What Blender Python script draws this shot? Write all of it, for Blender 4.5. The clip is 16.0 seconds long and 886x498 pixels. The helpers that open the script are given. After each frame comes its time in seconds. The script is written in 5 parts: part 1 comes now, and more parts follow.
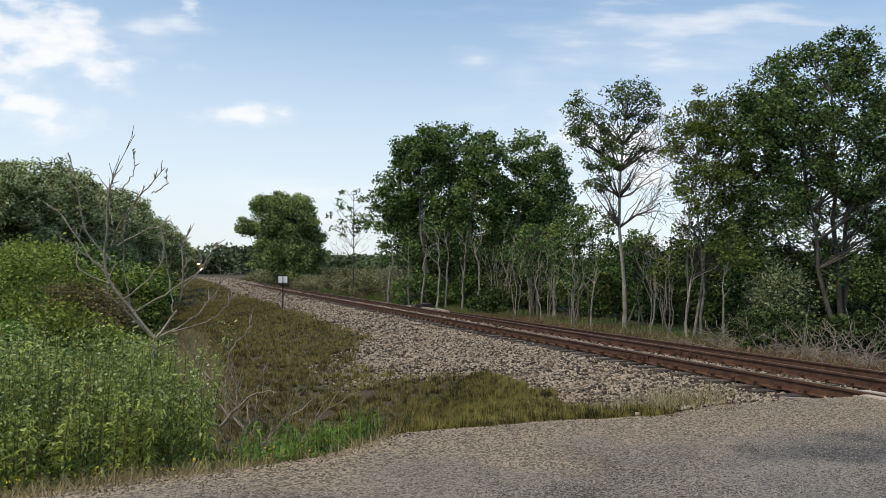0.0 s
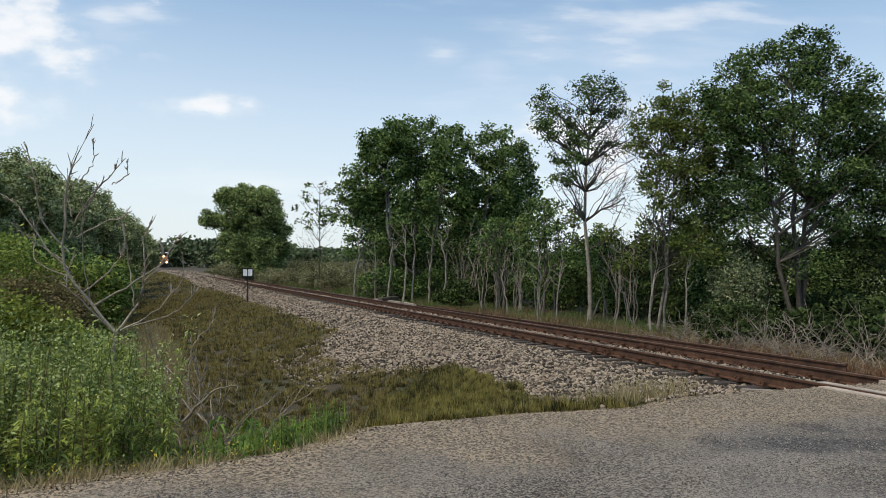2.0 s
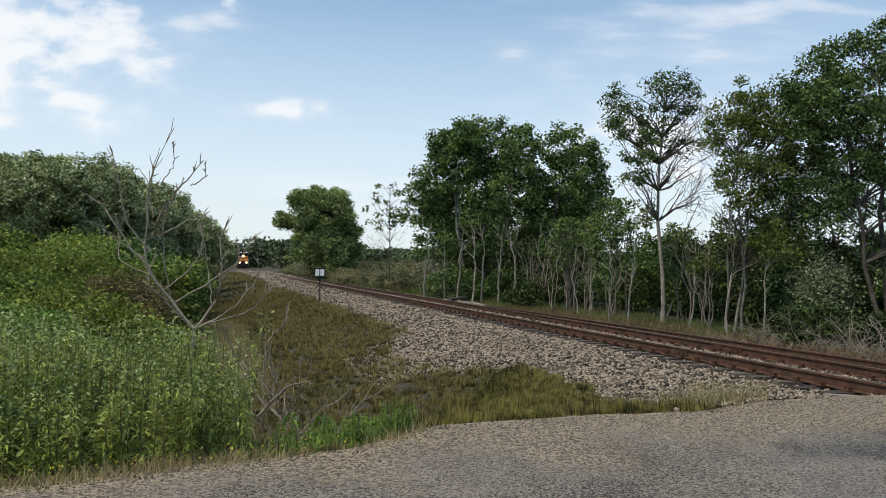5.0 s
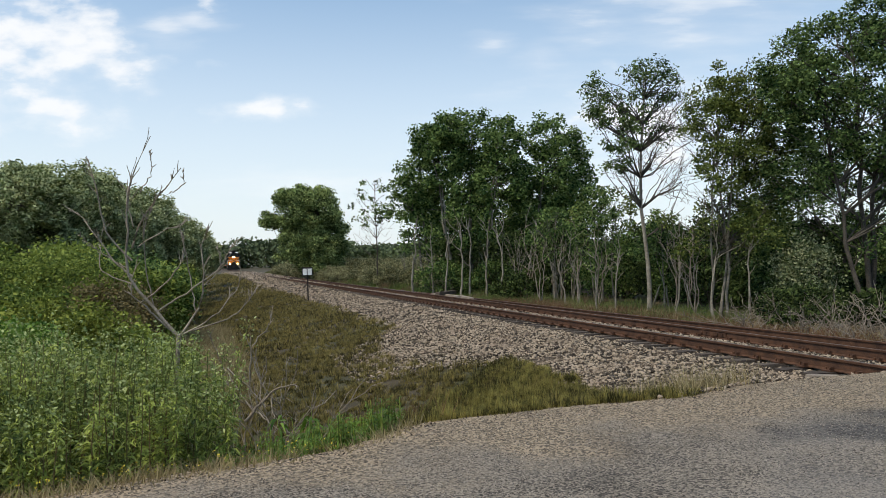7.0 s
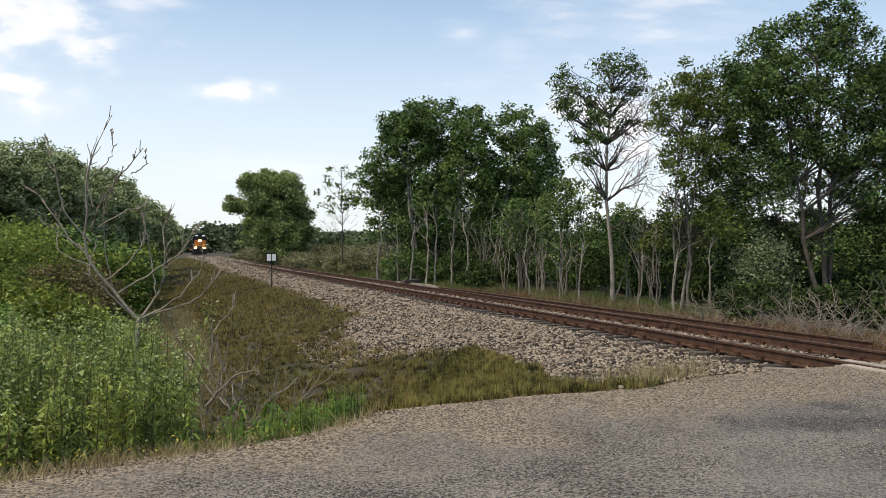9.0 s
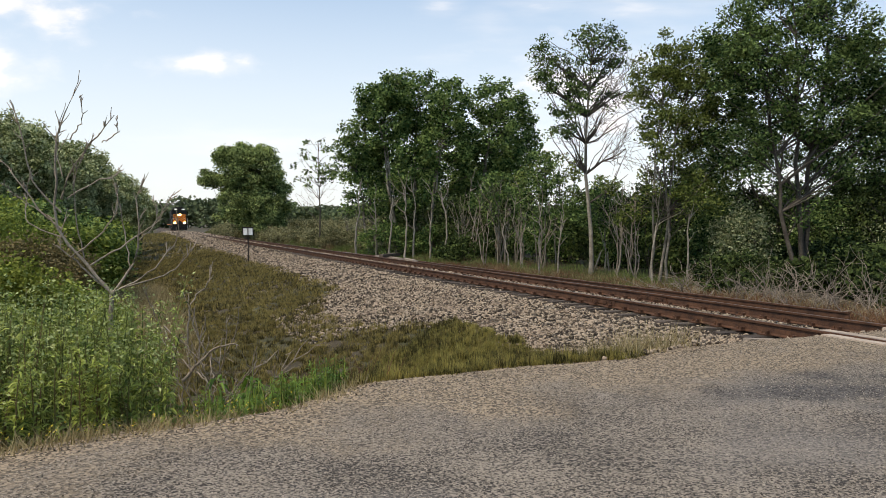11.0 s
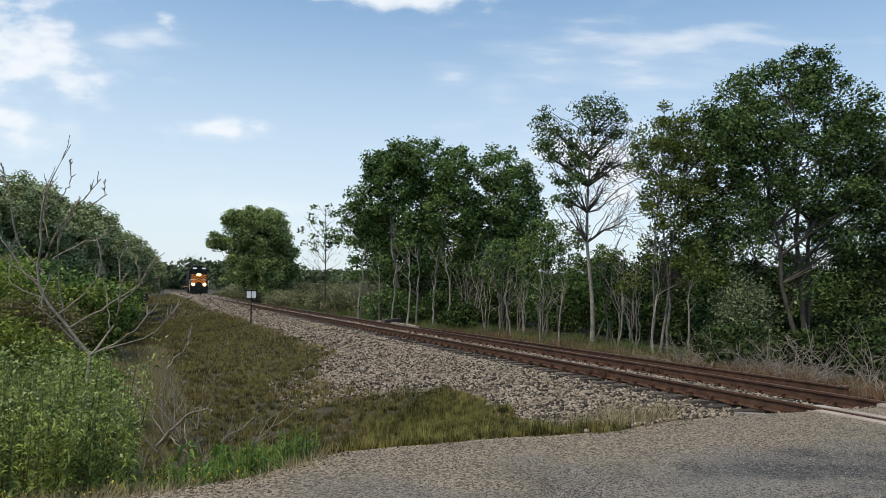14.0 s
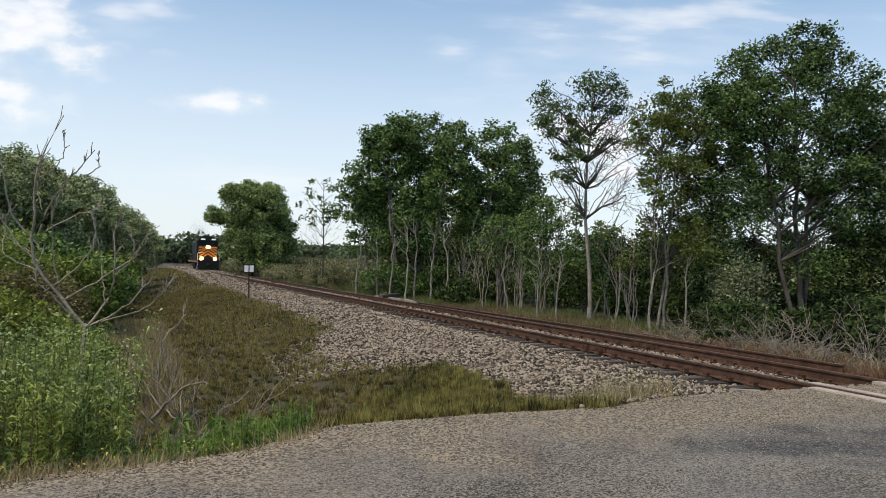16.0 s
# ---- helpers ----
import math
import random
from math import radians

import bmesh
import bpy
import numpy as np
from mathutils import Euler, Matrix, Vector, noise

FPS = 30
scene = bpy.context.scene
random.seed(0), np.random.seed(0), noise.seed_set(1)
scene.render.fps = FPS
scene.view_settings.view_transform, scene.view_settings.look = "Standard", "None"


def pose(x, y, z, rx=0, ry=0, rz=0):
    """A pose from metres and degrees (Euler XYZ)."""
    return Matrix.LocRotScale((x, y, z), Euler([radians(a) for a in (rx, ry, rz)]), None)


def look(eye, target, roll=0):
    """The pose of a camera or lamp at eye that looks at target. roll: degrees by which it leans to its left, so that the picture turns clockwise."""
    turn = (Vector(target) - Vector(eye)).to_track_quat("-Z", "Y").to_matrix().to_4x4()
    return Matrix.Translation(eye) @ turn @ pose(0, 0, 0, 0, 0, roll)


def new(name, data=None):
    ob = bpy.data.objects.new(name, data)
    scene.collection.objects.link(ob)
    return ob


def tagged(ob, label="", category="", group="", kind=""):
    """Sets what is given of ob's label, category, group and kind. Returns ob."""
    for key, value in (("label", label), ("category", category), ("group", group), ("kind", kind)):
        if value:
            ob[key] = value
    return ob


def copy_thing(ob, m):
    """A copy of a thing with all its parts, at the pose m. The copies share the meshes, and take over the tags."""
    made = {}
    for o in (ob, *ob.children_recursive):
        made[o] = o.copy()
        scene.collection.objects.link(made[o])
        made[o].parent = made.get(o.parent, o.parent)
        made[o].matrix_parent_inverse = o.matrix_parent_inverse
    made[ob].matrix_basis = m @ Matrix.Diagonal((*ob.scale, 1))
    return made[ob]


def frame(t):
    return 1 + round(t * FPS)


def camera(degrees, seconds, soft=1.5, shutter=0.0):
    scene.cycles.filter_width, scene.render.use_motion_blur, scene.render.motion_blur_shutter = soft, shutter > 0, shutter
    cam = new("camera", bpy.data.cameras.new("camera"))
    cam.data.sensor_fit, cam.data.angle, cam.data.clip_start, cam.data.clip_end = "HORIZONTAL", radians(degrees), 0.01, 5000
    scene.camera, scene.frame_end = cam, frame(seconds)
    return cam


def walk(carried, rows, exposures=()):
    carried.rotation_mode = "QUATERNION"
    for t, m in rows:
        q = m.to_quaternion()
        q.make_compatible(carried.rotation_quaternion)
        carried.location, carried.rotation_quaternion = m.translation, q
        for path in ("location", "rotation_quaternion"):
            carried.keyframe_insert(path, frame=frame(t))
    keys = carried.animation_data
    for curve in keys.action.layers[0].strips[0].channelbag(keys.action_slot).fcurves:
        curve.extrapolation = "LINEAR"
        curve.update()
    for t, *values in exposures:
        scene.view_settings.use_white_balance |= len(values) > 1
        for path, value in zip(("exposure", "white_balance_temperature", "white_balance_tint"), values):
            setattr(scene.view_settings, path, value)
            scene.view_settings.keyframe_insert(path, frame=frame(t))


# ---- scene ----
cam = camera(59.9, 16.0, soft=0.55)
PATH = [
    (0, (0.014, -0.041, 1.49), (0.031, 1.958, 1.558), 1.3),
    (0.5, (0.023, -0.018, 1.487), (0.076, 1.979, 1.573), 0.5),
    (1, (0.018, -0.013, 1.487), (0.065, 1.985, 1.556), 0.9),
    (1.5, (0.002, 0.006, 1.48), (0.078, 2.003, 1.552), 1.3),
    (2, (0.012, -0.006, 1.488), (0.116, 1.99, 1.541), 1.4),
    (2.5, (0.01, 0.008, 1.495), (0.004, 2.007, 1.533), 2.0),
    (3, (0.004, 0.006, 1.49), (-0.104, 2.003, 1.542), 1.2),
    (3.5, (0.016, -0.02, 1.486), (-0.101, 1.977, 1.523), 1.6),
    (4, (0.013, -0.007, 1.502), (-0.113, 1.988, 1.575), 0.5),
    (4.5, (0.025, -0.021, 1.504), (-0.055, 1.977, 1.546), 1.7),
    (4.7, (0.01, 0.001, 1.467), (-0.069, 1.999, 1.517), 1.7),
    (6.8, (0.088, -0.038, 1.536), (0.037, 1.961, 1.586), -0.9),
    (7, (0.1, -0.055, 1.523), (0.055, 1.944, 1.556), -0.7),
    (7.5, (0.111, -0.05, 1.527), (0.13, 1.95, 1.545), -0.7),
    (8, (0.103, -0.043, 1.516), (0.137, 1.956, 1.522), -0.1),
    (8.5, (0.099, -0.037, 1.515), (0.129, 1.963, 1.526), 0.2),
    (9, (0.095, -0.034, 1.512), (0.139, 1.965, 1.516), 0.5),
    (9.2, (0.084, -0.014, 1.526), (0.14, 1.985, 1.534), -0.3),
    (11.3, (0.047, 0.129, 1.46), (0.168, 2.124, 1.395), 0.9),
    (11.5, (0.098, 0.032, 1.466), (0.225, 2.027, 1.406), 1.3),
    (12, (0.109, 0.015, 1.464), (0.253, 2.01, 1.458), 0.8),
    (12.5, (0.215, -0.009, 1.484), (0.449, 1.972, 1.639), 0.5),
    (13, (0.308, 0.2, 1.513), (0.47, 2.188, 1.666), 1.9),
    (13.5, (0.378, 0.093, 1.503), (0.353, 2.09, 1.598), 1.7),
    (14, (0.365, 0.116, 1.487), (0.441, 2.112, 1.596), 1.3),
    (14.5, (0.387, 0.164, 1.491), (0.509, 2.159, 1.566), 1.3),
    (15, (0.375, 0.182, 1.483), (0.515, 2.176, 1.568), 1.6),
    (15.5, (0.38, 0.19, 1.484), (0.506, 2.184, 1.563), 1.1),
    (16, (0.384, 0.167, 1.477), (0.466, 2.165, 1.523), 1.7),
]
EXPOSURES = [(0, 0.0, 6670, 10), (1.5, -0.06, 6620, 9), (3.5, -0.02, 6670, 9), (4.7, -0.06, 6570, 8), (7, 0.0, 6670, 9), (8.5, 0.08, 6770, 10), (9.2, 0.12, 6920, 12), (11.3, 0.16, 7070, 13), (12, 0.16, 7070, 13),
             (12.5, 0.05, 6520, 9), (13, 0.04, 6420, 8), (14, -0.08, 6420, 8), (15, 0.0, 6620, 9), (16, 0.0, 6670, 10)]
walk(cam, [(t, look(eye, target, roll)) for t, eye, target, roll in PATH], EXPOSURES)

# ---- sky, sun ----
SUN_UP, SUN_TURN = 60, 232          # degrees: height, and bearing clockwise from +y
PUFFS = [  # bearing tangent, height tangent, half width, half height
    (-0.61, 0.30, 0.17, 0.09), (-0.55, 0.215, 0.11, 0.04), (-0.455, 0.295, 0.04, 0.055),
    (-0.25, 0.203, 0.06, 0.016), (-0.03, 0.395, 0.14, 0.022), (0.235, 0.165, 0.10, 0.06),
]
WISPS = [
    (-0.385, 0.308, 0.035, 0.022), (-0.345, 0.327, 0.035, 0.016),
    (0.33, 0.335, 0.19, 0.028), (0.29, 0.292, 0.13, 0.026), (0.19, 0.295, 0.06, 0.026), (0.107, 0.262, 0.028, 0.02), (0.05, 0.285, 0.03, 0.012),
    (-0.18, 0.105, 0.16, 0.02), (0.02, 0.09, 0.2, 0.03), (0.28, 0.165, 0.16, 0.07),
]


def make_world():
    w = bpy.data.worlds.new("world")
    w.use_nodes = True
    scene.world = w
    nt = w.node_tree
    nt.nodes.clear()
    N, L = nt.nodes.new, nt.links.new

    def math_node(op, a, b=None, c=None):
        m = N("ShaderNodeMath")
        m.operation = op
        for i, v in enumerate((a, b, c)):
            if v is None:
                continue
            if isinstance(v, (int, float)):
                m.inputs[i].default_value = v
            else:
                L(v, m.inputs[i])
        return m.outputs[0]

    sky = N("ShaderNodeTexSky")
    sky.sky_type, sky.sun_disc = "NISHITA", False
    sky.sun_elevation, sky.sun_rotation = radians(SUN_UP), radians(SUN_TURN)
    sky.air_density, sky.dust_density, sky.ozone_density = 1.0, 1.0, 1.0
    co = N("ShaderNodeTexCoord")
    sep = N("ShaderNodeSeparateXYZ")
    L(co.outputs["Generated"], sep.inputs[0])
    ahead = math_node("MAXIMUM", sep.outputs[1], 0.15)
    u, v = math_node("DIVIDE", sep.outputs[0], ahead), math_node("DIVIDE", sep.outputs[2], ahead)
    flat = N("ShaderNodeCombineXYZ")
    L(u, flat.inputs[0]), L(math_node("MULTIPLY", v, 1.9), flat.inputs[1])
    long_ = N("ShaderNodeCombineXYZ")
    L(u, long_.inputs[0]), L(math_node("MULTIPLY", v, 4.5), long_.inputs[1])
    puff, wisp, streak = N("ShaderNodeTexNoise"), N("ShaderNodeTexNoise"), N("ShaderNodeTexNoise")
    for node, scale, detail, space in ((puff, 13.0, 8.0, flat), (wisp, 3.2, 5.0, flat), (streak, 8.0, 7.0, long_)):
        node.inputs["Scale"].default_value, node.inputs["Detail"].default_value = scale, detail
        L(space.outputs[0], node.inputs["Vector"])

    def bank(clouds, grain, rough, low, high, most):
        best = None
        for cu, cv, a, b in clouds:
            du = math_node("MULTIPLY", math_node("SUBTRACT", u, cu), 1 / a)
            dv = math_node("MULTIPLY", math_node("SUBTRACT", v, cv), 1 / b)
            e = math_node("SUBTRACT", 1.0, math_node("SQRT", math_node("ADD", math_node("MULTIPLY", du, du), math_node("MULTIPLY", dv, dv))))
            best = e if best is None else math_node("SMOOTH_MAX", best, e, 0.25)
        body = math_node("ADD", best, math_node("MULTIPLY", math_node("SUBTRACT", grain, 0.5), rough))
        ramp = N("ShaderNodeMapRange")
        ramp.interpolation_type = "SMOOTHSTEP"
        ramp.inputs["From Min"].default_value, ramp.inputs["From Max"].default_value, ramp.inputs["To Max"].default_value = low, high, most
        L(body, ramp.inputs["Value"])
        return ramp.outputs[0]

    white = math_node("MAXIMUM", bank(PUFFS, puff.outputs[0], 4.4, -0.5, 1.25, 0.95), bank(WISPS, streak.outputs[0], 4.5, -0.8, 2.0, 0.6))
    veil = math_node("MULTIPLY", math_node("SMOOTH_MAX", math_node("SUBTRACT", wisp.outputs[0], 0.45), 0.0, 0.1), 0.9)
    haze = N("ShaderNodeMapRange")
    haze.interpolation_type = "SMOOTHSTEP"
    haze.inputs["From Min"].default_value, haze.inputs["From Max"].default_value = 0.48, 0.0
    haze.inputs["To Max"].default_value = 0.78
    L(sep.outputs[2], haze.inputs["Value"])
    cover = math_node("MINIMUM", math_node("MAXIMUM", math_node("ADD", white, veil), haze.outputs[0]), 0.92)
    tint = N("ShaderNodeMix")
    tint.data_type = "RGBA"
    L(cover, tint.inputs["Factor"])
    clear = N("ShaderNodeMix")
    clear.data_type, clear.blend_type = "RGBA", "MULTIPLY"
    clear.inputs["Factor"].default_value = 1.0
    L(sky.outputs[0], clear.inputs["A"])
    clear.inputs["B"].default_value = (0.87, 1.13, 1.2, 1)
    L(clear.outputs["Result"], tint.inputs["A"])
    tint.inputs["B"].default_value = (6.2, 6.5, 7.0, 1)
    bright = N("ShaderNodeMix")
    bright.data_type = "RGBA"
    L(math_node("MULTIPLY", white, 0.5), bright.inputs["Factor"])
    L(tint.outputs["Result"], bright.inputs["A"])
    bright.inputs["B"].default_value = (7.3, 7.35, 7.5, 1)
    bg, out = N("ShaderNodeBackground"), N("ShaderNodeOutputWorld")
    bg.inputs["Strength"].default_value = 0.145
    L(bright.outputs["Result"], bg.inputs["Color"])
    L(bg.outputs[0], out.inputs[0])


make_world()
sun_data = bpy.data.lights.new("sun", "SUN")
sun_data.energy, sun_data.angle, sun_data.color = 2.95, radians(9), (1.0, 0.86, 0.67)
sun = new("sun", sun_data)
_up, _turn = radians(SUN_UP), radians(SUN_TURN)
sun.matrix_world = look((0, 0, 60), Vector((0, 0, 60)) - Vector((math.sin(_turn) * math.cos(_up), math.cos(_turn) * math.cos(_up), math.sin(_up))))


# ---- materials ----
def mat(name, c1, c2, scale=4.0, fine=60.0, rough=0.85, bump=0.3, metal=0.0, island=0.0, thin=0.0, glow=0.0, spec=0.4, c3=None, c3_scale=0.6, depth=0.02, rand=0.0, c3_mix=1.0, cells=0.0, grain=1.0, blotch=1.0):
    m = bpy.data.materials.new(name)
    m.use_nodes = True
    nt = m.node_tree
    N, L = nt.nodes.new, nt.links.new
    p = nt.nodes["Principled BSDF"]
    p.inputs["Roughness"].default_value, p.inputs["Metallic"].default_value = rough, metal
    p.inputs["Specular IOR Level"].default_value = spec
    co = N("ShaderNodeTexCoord")
    big, small = N("ShaderNodeTexNoise"), N("ShaderNodeTexNoise")
    for node, s in ((big, scale), (small, fine)):
        node.inputs["Scale"].default_value, node.inputs["Detail"].default_value = s, 5
        L(co.outputs["Object"], node.inputs["Vector"])
    fleck = small.outputs[0]
    if cells:
        chips = N("ShaderNodeTexVoronoi")
        chips.inputs["Scale"].default_value = cells
        L(co.outputs["Object"], chips.inputs["Vector"])
        split = N("ShaderNodeSeparateColor")
        L(chips.outputs["Color"], split.inputs[0])
        mixed = N("ShaderNodeMath")
        mixed.operation = "MULTIPLY_ADD"
        L(split.outputs[0], mixed.inputs[0])
        mixed.inputs[1].default_value = 0.6
        half = N("ShaderNodeMath")
        half.operation = "MULTIPLY"
        L(small.outputs[0], half.inputs[0])
        half.inputs[1].default_value = 0.4
        L(half.outputs[0], mixed.inputs[2])
        fleck = mixed.outputs[0]
    base = N("ShaderNodeMath")
    base.operation = "MULTIPLY_ADD"
    L(big.outputs[0], base.inputs[0])
    base.inputs[1].default_value, base.inputs[2].default_value = blotch, 0.75 - 0.5 * blotch - 0.5 * grain
    add = N("ShaderNodeMath")
    add.operation = "MULTIPLY_ADD"
    L(fleck, add.inputs[0])
    add.inputs[1].default_value = grain
    L(base.outputs[0], add.inputs[2])
    value = add.outputs[0]
    for amount, source in ((island, "ShaderNodeNewGeometry"), (rand, "ShaderNodeObjectInfo")):
        if amount:
            src = N(source)
            more = N("ShaderNodeMath")
            more.operation = "MULTIPLY_ADD"
            L(src.outputs["Random Per Island" if "Geometry" in source else "Random"], more.inputs[0])
            more.inputs[1].default_value = amount
            sub = N("ShaderNodeMath")
            sub.operation = "SUBTRACT"
            L(value, sub.inputs[0])
            sub.inputs[1].default_value = amount / 2
            L(sub.outputs[0], more.inputs[2])
            value = more.outputs[0]
    r = N("ShaderNodeValToRGB")
    r.color_ramp.elements[0].position, r.color_ramp.elements[1].position = 0.5, 1.0
    r.color_ramp.elements[0].color, r.color_ramp.elements[1].color = (*c1, 1), (*c2, 1)
    L(value, r.inputs[0])
    colour = r.outputs[0]
    if c3:
        third = N("ShaderNodeTexNoise")
        third.inputs["Scale"].default_value, third.inputs["Detail"].default_value = c3_scale, 6
        L(co.outputs["Object"], third.inputs["Vector"])
        mr = N("ShaderNodeMapRange")
        mr.inputs["From Min"].default_value, mr.inputs["From Max"].default_value = 0.48, 0.62
        mr.inputs["To Max"].default_value = c3_mix
        L(third.outputs[0], mr.inputs["Value"])
        mx = N("ShaderNodeMix")
        mx.data_type = "RGBA"
        L(mr.outputs[0], mx.inputs["Factor"])
        L(colour, mx.inputs["A"])
        mx.inputs["B"].default_value = (*c3, 1)
        colour = mx.outputs["Result"]
    L(colour, p.inputs["Base Color"])
    if bump:
        b = N("ShaderNodeBump")
        b.inputs["Strength"].default_value, b.inputs["Distance"].default_value = bump, depth
        L(add.outputs[0], b.inputs["Height"])
        L(b.outputs[0], p.inputs["Normal"])
    if glow:
        L(colour, p.inputs["Emission Color"])
        p.inputs["Emission Strength"].default_value = glow
    if thin:
        t, mx = N("ShaderNodeBsdfTranslucent"), N("ShaderNodeMixShader")
        L(colour, t.inputs["Color"])
        mx.inputs[0].default_value = thin
        L(p.outputs[0], mx.inputs[1]), L(t.outputs[0], mx.inputs[2])
        L(mx.outputs[0], nt.nodes["Material Output"].inputs["Surface"])
    return m


